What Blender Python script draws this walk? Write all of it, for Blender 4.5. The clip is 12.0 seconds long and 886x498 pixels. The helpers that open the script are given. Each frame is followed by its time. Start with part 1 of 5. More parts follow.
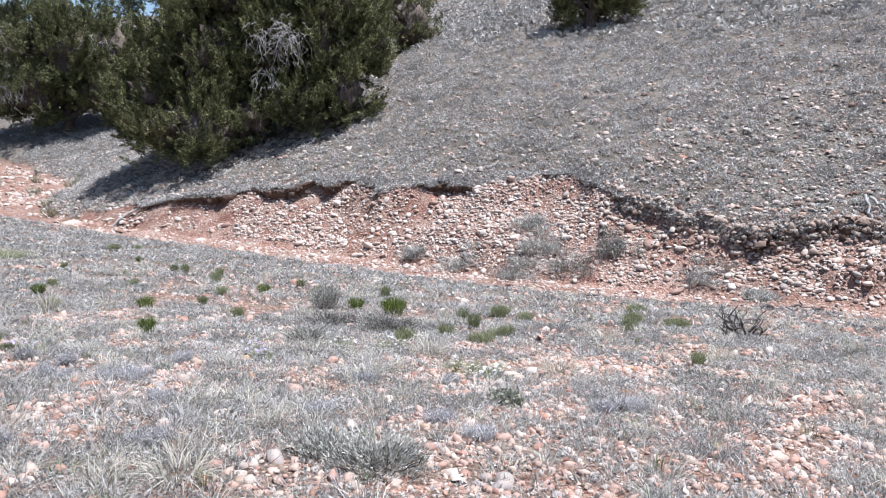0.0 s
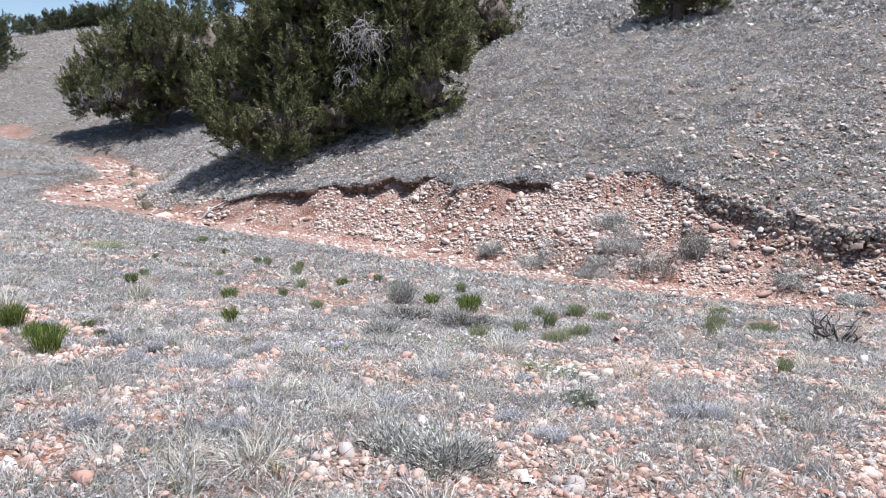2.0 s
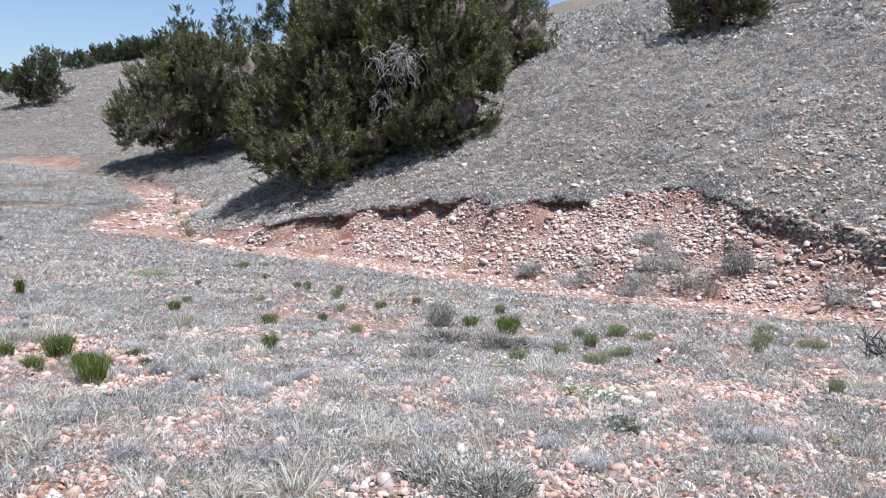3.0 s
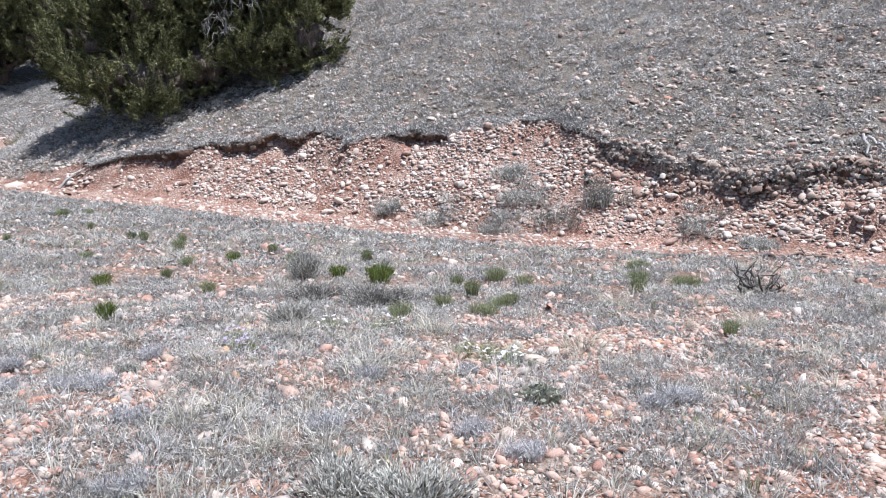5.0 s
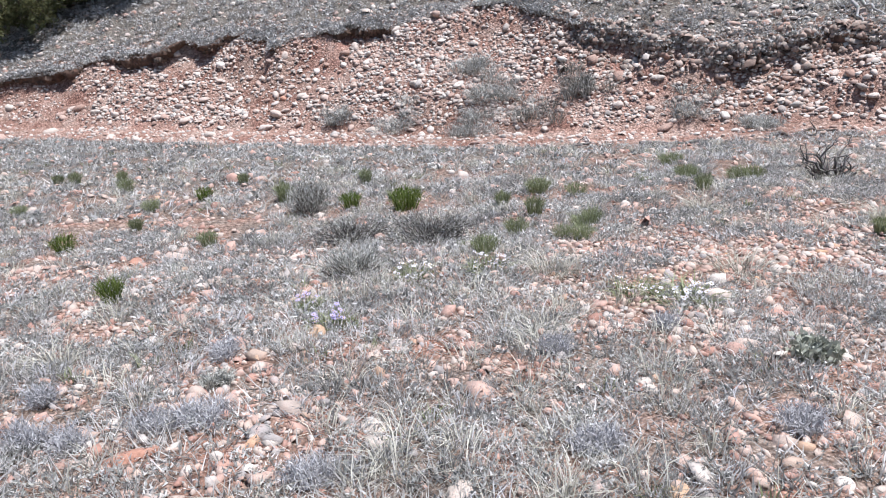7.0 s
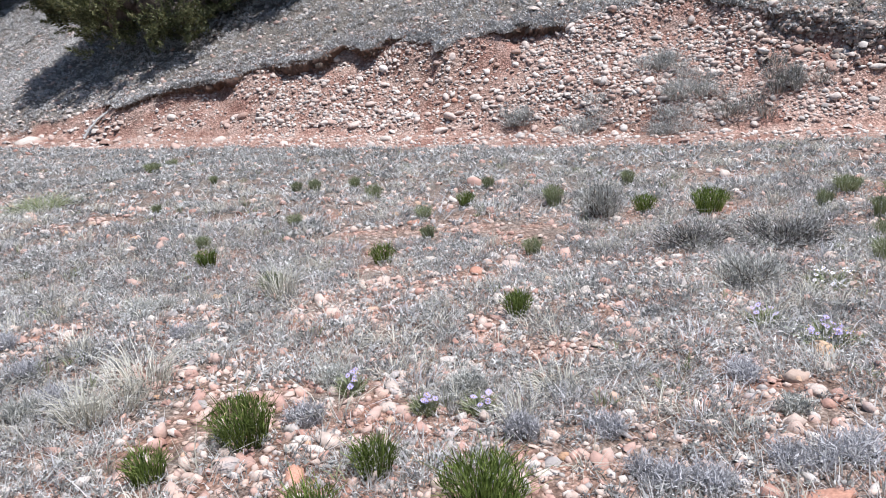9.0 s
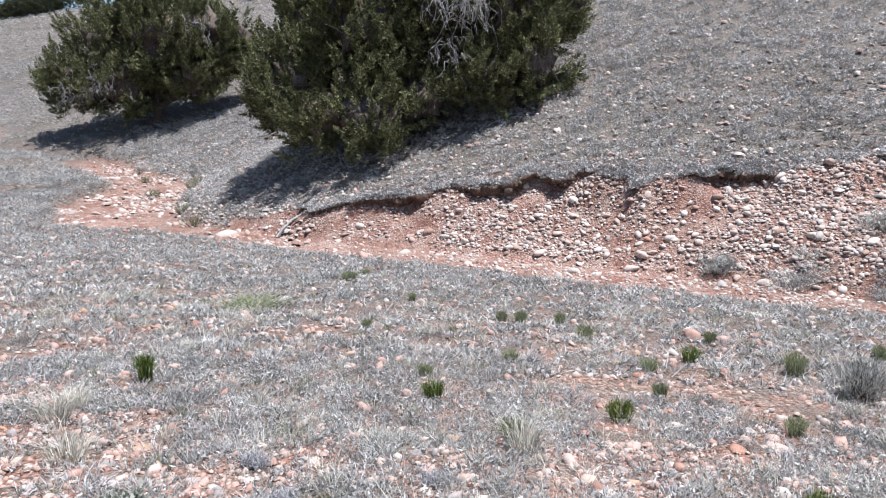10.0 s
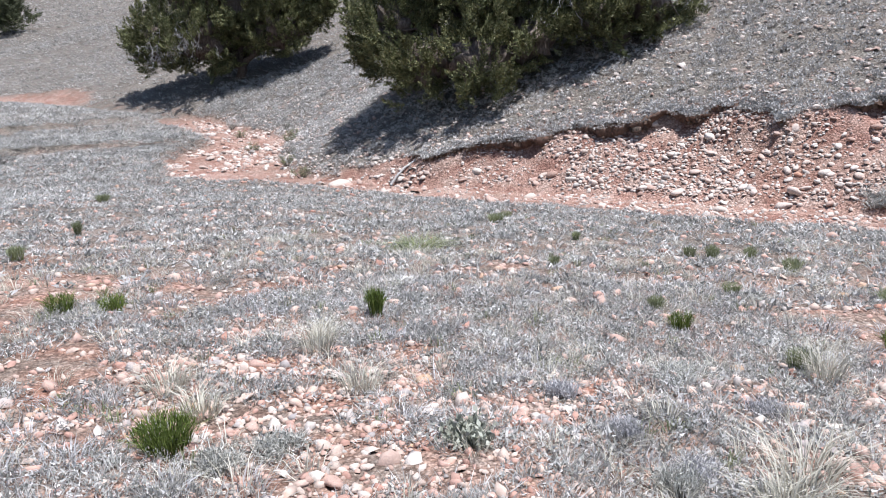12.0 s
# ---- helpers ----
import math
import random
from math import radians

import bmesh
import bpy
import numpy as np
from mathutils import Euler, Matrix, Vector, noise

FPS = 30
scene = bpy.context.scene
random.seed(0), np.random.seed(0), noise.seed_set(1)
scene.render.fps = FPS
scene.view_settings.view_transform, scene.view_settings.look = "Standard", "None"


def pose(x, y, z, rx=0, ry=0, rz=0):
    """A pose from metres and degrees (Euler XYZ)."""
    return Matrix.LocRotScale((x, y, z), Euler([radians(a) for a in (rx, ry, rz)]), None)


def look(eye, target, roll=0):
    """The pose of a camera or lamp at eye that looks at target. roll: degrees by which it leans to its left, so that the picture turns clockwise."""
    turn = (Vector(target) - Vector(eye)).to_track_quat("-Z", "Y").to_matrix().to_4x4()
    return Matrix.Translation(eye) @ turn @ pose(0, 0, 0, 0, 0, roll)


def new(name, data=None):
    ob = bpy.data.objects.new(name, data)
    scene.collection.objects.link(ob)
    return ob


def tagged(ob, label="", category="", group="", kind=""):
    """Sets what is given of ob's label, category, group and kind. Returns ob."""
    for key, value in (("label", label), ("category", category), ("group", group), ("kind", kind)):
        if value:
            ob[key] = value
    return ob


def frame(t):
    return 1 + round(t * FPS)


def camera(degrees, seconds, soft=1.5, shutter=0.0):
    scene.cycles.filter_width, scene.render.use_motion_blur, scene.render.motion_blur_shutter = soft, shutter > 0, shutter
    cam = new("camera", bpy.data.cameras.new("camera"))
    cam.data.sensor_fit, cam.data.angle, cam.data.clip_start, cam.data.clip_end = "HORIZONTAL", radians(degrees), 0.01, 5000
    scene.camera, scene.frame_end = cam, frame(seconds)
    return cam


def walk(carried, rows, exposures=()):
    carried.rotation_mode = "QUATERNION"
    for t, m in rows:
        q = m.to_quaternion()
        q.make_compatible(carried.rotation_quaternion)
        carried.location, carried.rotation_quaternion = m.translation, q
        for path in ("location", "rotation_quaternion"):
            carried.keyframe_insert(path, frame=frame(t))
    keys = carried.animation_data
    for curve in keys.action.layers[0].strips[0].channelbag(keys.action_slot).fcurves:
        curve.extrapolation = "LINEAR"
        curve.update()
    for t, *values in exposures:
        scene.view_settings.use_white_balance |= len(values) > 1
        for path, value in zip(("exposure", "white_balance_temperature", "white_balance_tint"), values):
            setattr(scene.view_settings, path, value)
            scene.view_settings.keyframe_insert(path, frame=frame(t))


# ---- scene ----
cam = camera(61.7, 12.0, soft=1.0)
PATH = [
    (0, (0.428, 0.215, 1.567), (0.235, 2.183, 1.268), 1.8),
    (0.5, (0.438, 0.246, 1.593), (0.167, 2.203, 1.281), 2.0),
    (1, (0.447, 0.248, 1.578), (0.126, 2.203, 1.305), 2.1),
    (1.5, (0.441, 0.243, 1.573), (0.081, 2.185, 1.258), 1.6),
    (2, (0.45, 0.251, 1.57), (0.05, 2.185, 1.254), 1.8),
    (2.5, (0.473, 0.251, 1.593), (-0.027, 2.16, 1.264), 0.2),
    (2.7, (0.472, 0.257, 1.616), (-0.055, 2.169, 1.354), -0.2),
    (4.3, (0.303, 0.677, 1.599), (0.045, 2.628, 1.245), 2.6),
    (4.5, (0.192, 0.79, 1.609), (-0.057, 2.739, 1.236), 1.7),
    (5, (-0.03, 1.11, 1.605), (-0.113, 3.059, 1.163), 0.5),
    (5.5, (-0.371, 1.572, 1.601), (-0.43, 3.513, 1.121), 0.7),
    (6, (-0.815, 1.867, 1.554), (-0.762, 3.786, 0.993), -1.6),
    (6.5, (-1.337, 2.175, 1.539), (-1.208, 4.054, 0.867), -0.6),
    (6.6, (-1.427, 2.254, 1.516), (-1.311, 4.145, 0.875), -1.6),
    (6.7, (-1.496, 2.343, 1.486), (-1.302, 4.208, 0.792), -1.9),
    (8.3, (-3.324, 3.1, 1.497), (-3.103, 4.952, 0.773), -4.6),
    (8.5, (-3.598, 3.118, 1.501), (-3.457, 4.982, 0.789), -1.4),
    (9, (-4.215, 3.232, 1.547), (-4.141, 5.106, 0.854), -5.1),
    (9.3, (-4.511, 3.354, 1.618), (-4.567, 5.277, 1.071), -5.0),
    (9.5, (-4.713, 3.478, 1.69), (-4.844, 5.415, 1.208), -4.2),
    (10, (-5.177, 3.602, 1.724), (-5.444, 5.549, 1.351), -0.9),
    (10.5, (-5.717, 3.538, 1.725), (-6.057, 5.486, 1.423), 0.8),
    (11, (-6.103, 3.63, 1.714), (-6.676, 5.533, 1.488), -2.2),
    (11.5, (-6.477, 3.638, 1.667), (-7.058, 5.533, 1.402), -0.4),
    (12, (-6.769, 3.646, 1.462), (-7.185, 5.541, 0.977), -3.0),
]
walk(cam, [(t, look(eye, target, roll)) for t, eye, target, roll in PATH], [(0, 0.83, 5900, 12), (4.5, 0.80, 5900, 12), (6.5, 0.71, 5900, 12), (9, 0.71, 5900, 12), (10.2, 0.82, 5900, 12), (11, 0.91, 5900, 12), (12, 0.83, 5900, 12)])

# ---- light ----
SUN_ELEV, SUN_AZ = radians(74), radians(108)  # azimuth from +y towards +x
world = bpy.data.worlds.new("sky")
scene.world = world
world.use_nodes = True
wn = world.node_tree.nodes
sky = wn.new("ShaderNodeTexSky")
sky.sky_type, sky.sun_disc = "NISHITA", False
sky.sun_elevation, sky.sun_rotation = SUN_ELEV, SUN_AZ
sky.air_density, sky.dust_density, sky.ozone_density = 1.0, 0.9, 1.0
wn["Background"].inputs["Strength"].default_value = 0.08
world.node_tree.links.new(sky.outputs["Color"], wn["Background"].inputs["Color"])
sun_data = bpy.data.lights.new("sun", "SUN")
sun_data.energy, sun_data.angle, sun_data.color = 5.0, radians(0.5), (1.0, 0.975, 0.94)
sun = new("sun", sun_data)
to_sun = Vector((math.sin(SUN_AZ) * math.cos(SUN_ELEV), math.cos(SUN_AZ) * math.cos(SUN_ELEV), math.sin(SUN_ELEV)))
sun.matrix_world = look(to_sun * 200, (0, 0, 0))

# ---- lie of the land ----
# the foot of the cut bank, going upstream: x, y, height of the gully floor
TOE = np.array([(60, -25, -1.0), (30, -6, -1.0), (14, 7.5, -1.0), (6.2, 12.9, -1.1), (3.4, 14.3, -1.22), (0.9, 15.5, -1.35), (-2.0, 17.2, -1.42),
                (-4.6, 18.6, -1.48), (-9.6, 20.9, -1.5), (-13.4, 22.9, -1.55), (-15.8, 24.4, -1.48), (-17.4, 27.2, -1.32), (-18.6, 30.4, -1.12),
                (-21.2, 33.0, -0.92), (-25.0, 36.0, -0.6), (-29, 37.6, -0.2), (-38, 42, 0.25), (-48, 48, 0.4), (-64, 54, 0.8), (-95, 60, 1.5), (-260, 80, 4)], float)


def spline(p, n=24):
    """A smooth curve through p, and at each of its points the number of the knot it comes from."""
    q = np.vstack([2 * p[0] - p[1], p, 2 * p[-1] - p[-2]])
    u = np.linspace(0, 1, n, endpoint=False)[:, None]
    out, key = [], []
    for i in range(1, len(q) - 2):
        a, b, c, d = q[i - 1:i + 3]
        out.append(.5 * (2 * b + (c - a) * u + (2 * a - 5 * b + 4 * c - d) * u ** 2 + (3 * b - a - 3 * c + d) * u ** 3))
        key.append(i - 1 + u[:, 0])
    return np.vstack(out + [p[-1:]]), np.concatenate(key + [[len(p) - 1]])


CURVE, KNOT = spline(TOE)
ALONG = np.gradient(CURVE[:, :2], axis=0)
ALONG /= np.linalg.norm(ALONG, axis=1)[:, None]


def gully(x, y):
    """How far beyond the foot of the bank (x, y) lies, at which knot of it, and the height of the gully floor there."""
    d, k, zf = np.empty(len(x)), np.empty(len(x)), np.empty(len(x))
    for i in range(0, len(x), 20000):
        p = np.c_[x[i:i + 20000], y[i:i + 20000]]
        dist = (p[:, :1] - CURVE[:, 0]) ** 2 + (p[:, 1:] - CURVE[:, 1]) ** 2
        j = dist.argmin(1)
        r = p - CURVE[j, :2]
        side = ALONG[j, 0] * r[:, 1] - ALONG[j, 1] * r[:, 0]
        d[i:i + 20000] = -np.sqrt(dist[np.arange(len(j)), j]) * np.sign(side)
        along = (r * ALONG[j]).sum(1)
        step = np.linalg.norm(CURVE[np.minimum(j + 1, len(CURVE) - 1), :2] - CURVE[np.maximum(j - 1, 0), :2], axis=1)
        frac = np.clip(along / step, -.5, .5)
        k[i:i + 20000] = KNOT[j] + frac * 2 / 24
        zf[i:i + 20000] = CURVE[j, 2] + frac * (CURVE[np.minimum(j + 1, len(CURVE) - 1), 2] - CURVE[np.maximum(j - 1, 0), 2])
    return d, k, zf


def hashed(i, j, seed):
    n = (i.astype(np.int64) * 374761393 + j.astype(np.int64) * 668265263 + seed * 982451653) & 0x7FFFFFFF
    n = ((n ^ (n >> 13)) * 1274126177) & 0x7FFFFFFF
    return ((n ^ (n >> 16)) & 0xFFFF) / 65535.0


def rough(x, y, size, seed=0):
    """Smooth noise from -1 to 1 with bumps of that size."""
    x, y = x / size, y / size
    i, j = np.floor(x), np.floor(y)
    u, v = x - i, y - j
    u, v = u * u * (3 - 2 * u), v * v * (3 - 2 * v)
    a, b = hashed(i, j, seed), hashed(i + 1, j, seed)
    c, d = hashed(i, j + 1, seed), hashed(i + 1, j + 1, seed)
    return 2 * ((a * (1 - u) + b * u) * (1 - v) + (c * (1 - u) + d * u) * v) - 1


def step(a, b, x):
    t = np.clip((x - a) / (b - a), 0, 1)
    return t * t * (3 - 2 * t)


def lip(k):
    """How far behind the foot the top edge of the bank lies."""
    return np.interp(k, (1.5, 3.0, 3.4, 3.8, 4.1, 4.4, 4.7, 4.9, 5.2, 5.45, 5.75, 6.25, 6.7, 6.8, 6.9, 7.1, 7.4, 7.9, 8.3, 8.8, 9.3, 15.6, 16.1, 16.9, 17.2),
                     (1.35, 1.4, 1.4, 1.4, 1.45, 1.6, 2.0, 2.5, 2.9, 2.85, 2.38, 2.25, 2.1, 1.7, 2.15, 2.08, 1.75, 1.3, .75, .35, .0, .0, 2.2, 1.6, .0))


def ragged(x, y):
    return .20 * rough(x, y, .8, 11) + .10 * rough(x, y, .3, 12) + (.22 * rough(x, y, 1.7, 14) + .20 * rough(x, y, .5, 17)) * step(0, 4, x) + (.15 * rough(x, y, 1.25, 18) + .12 * rough(x, y, .5, 19)) * step(0, -3, x)


def land(x, y, fine=True):
    """Height of the land, how far beyond the bank's foot, and how bare and red the soil is."""
    x, y = np.asarray(x, float).ravel(), np.asarray(y, float).ravel()
    d, k, zf = gully(x, y)
    # the meadow that falls to the gully
    xc, yc = np.clip(x, -17, 9), np.clip(y, -4, 20)
    near = 0.1719 -0.0028 * xc -0.1069 * yc +0.00128 * xc * xc -0.00057 * xc * yc +0.00045 * yc * yc
    near = near - .13 * np.exp(-((x + 3.5) ** 2 + (y - 9) ** 2) / 9)
    bench = zf + np.interp(k, (9, 10, 12, 14), (.1, .3, .3, .25)) + .008 * np.clip(-d, 0, 60)
    w = step(9.2, 10.8, k)
    near = near * (1 - w) + bench * w
    wide = np.interp(k, (3, 4, 8.5, 9.4, 10, 11, 12, 13, 14, 15, 17), (.5, .9, 1.2, 1.8, 3.4, 3.6, 2.6, 2.4, 2.3, 2.0, 1.0)) + .15 * rough(x, y, 1.1, 3)
    t = step(-wide - .55, -wide + .1, d)
    low = near * (1 - t) + zf * t
    # the bank and the hill above it
    a = np.interp(k, (0, 4.2, 4.9, 7.4, 9, 10.5, 12), (.52, .52, .75, .75, .12, .1, .1))
    b = np.interp(k, (0, 4.2, 4.9, 7.4, 9, 10.5, 14, 17), (.515, .515, .48, .48, .52, .5, .42, .25))
    b2 = np.interp(k, (0, 8, 9, 10, 13, 15, 17, 18, 18.9, 19.2, 19.6), (.42, .42, .39, .36, .34, .32, .305, .295, .272, .235, .2))
    dd = np.clip(d, 0, None)
    hill = zf + a + b * np.minimum(dd, 7) + b2 * np.clip(dd - 7, 0, 55) - .03 * np.clip(dd - 70, 0, None)
    hill = hill + .25 * rough(x, y, 9, 5) * step(3, 12, dd) + .8 * rough(x, y, 30, 6) * step(15, 50, dd)
    slope = np.interp(k, (3, 3.9, 4.7, 7, 8, 14, 15), (.56, .58, .70, .74, .78, .78, .22))
    face = zf + slope * dd - .05 + (.05 * rough(x, y, .6, 8) + .11 * rough(x, y, 1.4, 9)) * step(.2, 1, dd)
    edge = lip(k) + ragged(x, y)
    cut = np.interp(k, (3, 4.3, 4.8, 7.6, 8.4), (.08, .04, .0, .0, .08)) + .34 * step(-.15, .55, rough(x, y, 1.25, 16))
    face = face + np.clip(hill - cut - face, 0, None) * step(-.75, -.05, d - edge)
    soft = .03 + .10 * step(.0, .7, rough(x, y, 1.1, 13)) + .08 * step(4.6, 3.9, k)
    s = step(-.06, soft, d - edge)
    high = np.minimum(face, hill) * (1 - s) + hill * s
    u = step(-.12, .12, d)
    z = low * (1 - u) + high * u
    if fine:
        z = z + .035 * rough(x, y, .8, 1) + .018 * rough(x, y, .28, 2) + .01 * rough(x, y, .12, 4)
    bare = np.where(d > 0, 1 - step(.0, .10, d - edge - soft * .5), step(-wide - .35, -wide + .15, d + .12 * rough(x, y, .3, 15)))
    bare = np.where(d > 0, bare * (edge > .1) , bare)
    bare = bare * np.where(d > 0, np.interp(k, (12.6, 13.4, 15.5, 16.0), (1, .1, .1, .9)), np.interp(k, (14.0, 14.7), (1, .0)))
    return z, d, k, bare


def high_at(x, y):
    return float(land([x], [y])[0][0])


# ---- materials ----
def material(name, rough_=0.9, spec=0.25):
    m = bpy.data.materials.new(name)
    m.use_nodes = True
    b = m.node_tree.nodes["Principled BSDF"]
    b.inputs["Roughness"].default_value = rough_
    b.inputs["Specular IOR Level"].default_value = spec
    return m, m.node_tree.nodes, m.node_tree.links, b


def ramp(nodes, stops):
    r = nodes.new("ShaderNodeValToRGB")
    while len(r.color_ramp.elements) < len(stops):
        r.color_ramp.elements.new(0.5)
    for e, (p, c) in zip(r.color_ramp.elements, stops):
        e.position, e.color = p, (*c, 1)
    return r


def noise_node(nodes, links, scale, detail=4.0, coord=None):
    n = nodes.new("ShaderNodeTexNoise")
    n.inputs["Scale"].default_value, n.inputs["Detail"].default_value = scale, detail
    if coord is None:
        g = nodes.new("ShaderNodeNewGeometry")
        coord = g.outputs["Position"]
    links.new(coord, n.inputs["Vector"])
    return n


def blend(nodes, links, kind, fac, a, b):
    mx = nodes.new("ShaderNodeMix")
    mx.data_type, mx.blend_type = "RGBA", kind
    for socket, v in ((mx.inputs[0], fac), (mx.inputs[6], a), (mx.inputs[7], b)):
        if isinstance(v, (int, float)):
            socket.default_value = v
        elif isinstance(v, tuple):
            socket.default_value = (*v, 1)
        else:
            links.new(v, socket)
    return mx.outputs[2]


def bumped(nodes, links, b, height, strength, distance):
    bp = nodes.new("ShaderNodeBump")
    bp.inputs["Strength"].default_value, bp.inputs["Distance"].default_value = strength, distance
    links.new(height, bp.inputs["Height"])
    links.new(bp.outputs["Normal"], b.inputs["Normal"])


def ground_material():
    m, n, l, b = material("stony_soil", 0.95, 0.15)
    at = n.new("ShaderNodeAttribute")
    at.attribute_name = "bare"
    big, mid, fine = noise_node(n, l, .35), noise_node(n, l, 2.3, 6), noise_node(n, l, 38, 5)
    meadow = ramp(n, [(.30, (.32, .185, .14)), (.44, (.29, .20, .16)), (.58, (.235, .19, .16)), (.75, (.19, .17, .15))])
    l.new(mid.outputs["Fac"], meadow.inputs[0])
    red = ramp(n, [(.32, (.26, .150, .120)), (.46, (.33, .218, .178)), (.57, (.36, .262, .22)), (.70, (.40, .315, .27))])
    l.new(mid.outputs["Fac"], red.inputs[0])
    patch = ramp(n, [(.35, (.82, .80, .78)), (.65, (1.05, 1.05, 1.05))])
    l.new(big.outputs["Fac"], patch.inputs[0])
    up = n.new("ShaderNodeAttribute")
    up.attribute_name = "upland"
    grey = ramp(n, [(.30, (.205, .18, .158)), (.45, (.20, .188, .168)), (.7, (.16, .156, .14))])
    l.new(mid.outputs["Fac"], grey.inputs[0])
    soil = blend(n, l, "MIX", up.outputs["Fac"], meadow.outputs[0], grey.outputs[0])
    base = blend(n, l, "MIX", at.outputs["Fac"], soil, red.outputs[0])
    base = blend(n, l, "MULTIPLY", 1.0, base, patch.outputs[0])
    speck = n.new("ShaderNodeTexVoronoi")
    speck.inputs["Scale"].default_value = 58
    g = n.new("ShaderNodeNewGeometry")
    l.new(g.outputs["Position"], speck.inputs["Vector"])
    dots = ramp(n, [(.0, (.55, .50, .48)), (.25, (.85, .80, .78)), (.5, (1.1, 1.05, 1.0)), (.75, (1.3, 1.3, 1.3)), (1.0, (1.7, 1.75, 1.75))])
    sep = n.new("ShaderNodeSeparateColor")
    l.new(speck.outputs["Color"], sep.inputs[0])
    l.new(sep.outputs[0], dots.inputs[0])
    base = blend(n, l, "MULTIPLY", .6, base, dots.outputs[0])
    cobbly = n.new("ShaderNodeTexVoronoi")
    cobbly.inputs["Scale"].default_value = 21
    warp = blend(n, l, "ADD", .06, g.outputs["Position"], noise_node(n, l, 9, 2).outputs["Color"])
    l.new(warp, cobbly.inputs["Vector"])
    tone = n.new("ShaderNodeSeparateColor")
    l.new(cobbly.outputs["Color"], tone.inputs[0])
    pebbly = ramp(n, [(.0, (.62, .55, .52)), (.3, (.95, .86, .80)), (.6, (1.15, 1.08, 1.03)), (.85, (1.45, 1.42, 1.38)), (1.0, (.75, .75, .76))])
    l.new(tone.outputs[0], pebbly.inputs[0])
    base = blend(n, l, "MULTIPLY", .75, base, pebbly.outputs[0])
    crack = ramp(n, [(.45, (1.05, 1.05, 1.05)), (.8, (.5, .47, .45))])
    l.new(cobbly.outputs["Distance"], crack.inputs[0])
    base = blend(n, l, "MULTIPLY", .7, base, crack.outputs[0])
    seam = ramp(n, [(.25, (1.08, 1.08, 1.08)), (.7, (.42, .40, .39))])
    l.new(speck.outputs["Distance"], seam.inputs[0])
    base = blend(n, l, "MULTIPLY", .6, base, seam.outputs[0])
    grain = ramp(n, [(.3, (.7, .7, .7)), (.7, (1.2, 1.2, 1.2))])
    l.new(fine.outputs["Fac"], grain.inputs[0])
    base = blend(n, l, "MULTIPLY", .8, base, grain.outputs[0])
    l.new(base, b.inputs["Base Color"])
    both = n.new("ShaderNodeMath")
    both.operation = "MULTIPLY_ADD"
    both.inputs[1].default_value = .4
    l.new(speck.outputs["Distance"], both.inputs[0]), l.new(cobbly.outputs["Distance"], both.inputs[2])
    bumped(n, l, b, both.outputs[0], .8, -.03)
    return m


def stone_material(name, stops, single=False, dirt=(.40, .22, .15)):
    """Stone whose colour differs from stone to stone."""
    m, n, l, b = material(name, 0.85, 0.25)
    if single:
        value = n.new("ShaderNodeObjectInfo").outputs["Random"]
        coord = n.new("ShaderNodeTexCoord").outputs["Object"]
    else:
        value = n.new("ShaderNodeNewGeometry").outputs["Random Per Island"]
        coord = None
    c = ramp(n, stops)
    l.new(value, c.inputs[0])
    spots, grain = noise_node(n, l, 14, 5, coord), noise_node(n, l, 90, 3, coord)
    s = ramp(n, [(.35, (.70, .68, .66)), (.6, (1.08, 1.07, 1.06))])
    l.new(spots.outputs["Fac"], s.inputs[0])
    col = blend(n, l, "MULTIPLY", .8, c.outputs[0], s.outputs[0])
    f = ramp(n, [(.52, (0, 0, 0)), (.75, (.6, .6, .6))])
    l.new(spots.outputs["Fac"], f.inputs[0])
    col = blend(n, l, "MIX", f.outputs[0], col, dirt)
    l.new(col, b.inputs["Base Color"])
    bumped(n, l, b, grain.outputs["Fac"], .35, .01)
    return m


def plant_material(name, stops, scale=.8, sheer=0.25, var=(.72, 1.15)):
    """Leaves and stalks whose colour differs from blade to blade and from patch to patch."""
    m, n, l, b = material(name, 0.75, 0.2)
    c = ramp(n, stops)
    l.new(n.new("ShaderNodeNewGeometry").outputs["Random Per Island"], c.inputs[0])
    patch = noise_node(n, l, scale, 3)
    p = ramp(n, [(.32, (var[0],) * 3), (.68, (var[1],) * 3)])
    l.new(patch.outputs["Fac"], p.inputs[0])
    col = blend(n, l, "MULTIPLY", 1.0, c.outputs[0], p.outputs[0])
    l.new(col, b.inputs["Base Color"])
    if sheer:
        t = n.new("ShaderNodeBsdfTranslucent")
        l.new(col, t.inputs["Color"])
        mx = n.new("ShaderNodeMixShader")
        mx.inputs[0].default_value = sheer
        l.new(b.outputs[0], mx.inputs[1]), l.new(t.outputs[0], mx.inputs[2])
        l.new(mx.outputs[0], n["Material Output"].inputs["Surface"])
    return m


def bark_material(name, dark, light):
    m, n, l, b = material(name, 0.9, 0.15)
    co = n.new("ShaderNodeTexCoord").outputs["Object"]
    mp = n.new("ShaderNodeMapping")
    mp.inputs["Scale"].default_value = (9, 9, 1.6)
    l.new(co, mp.inputs["Vector"])
    a, f = noise_node(n, l, 2.2, 6, mp.outputs[0]), noise_node(n, l, 30, 3, co)
    c = ramp(n, [(.3, dark), (.68, light)])
    l.new(a.outputs["Fac"], c.inputs[0])
    l.new(blend(n, l, "MULTIPLY", .4, c.outputs[0], f.outputs["Color"]), b.inputs["Base Color"])
    bumped(n, l, b, a.outputs["Fac"], .8, .03)
    return m


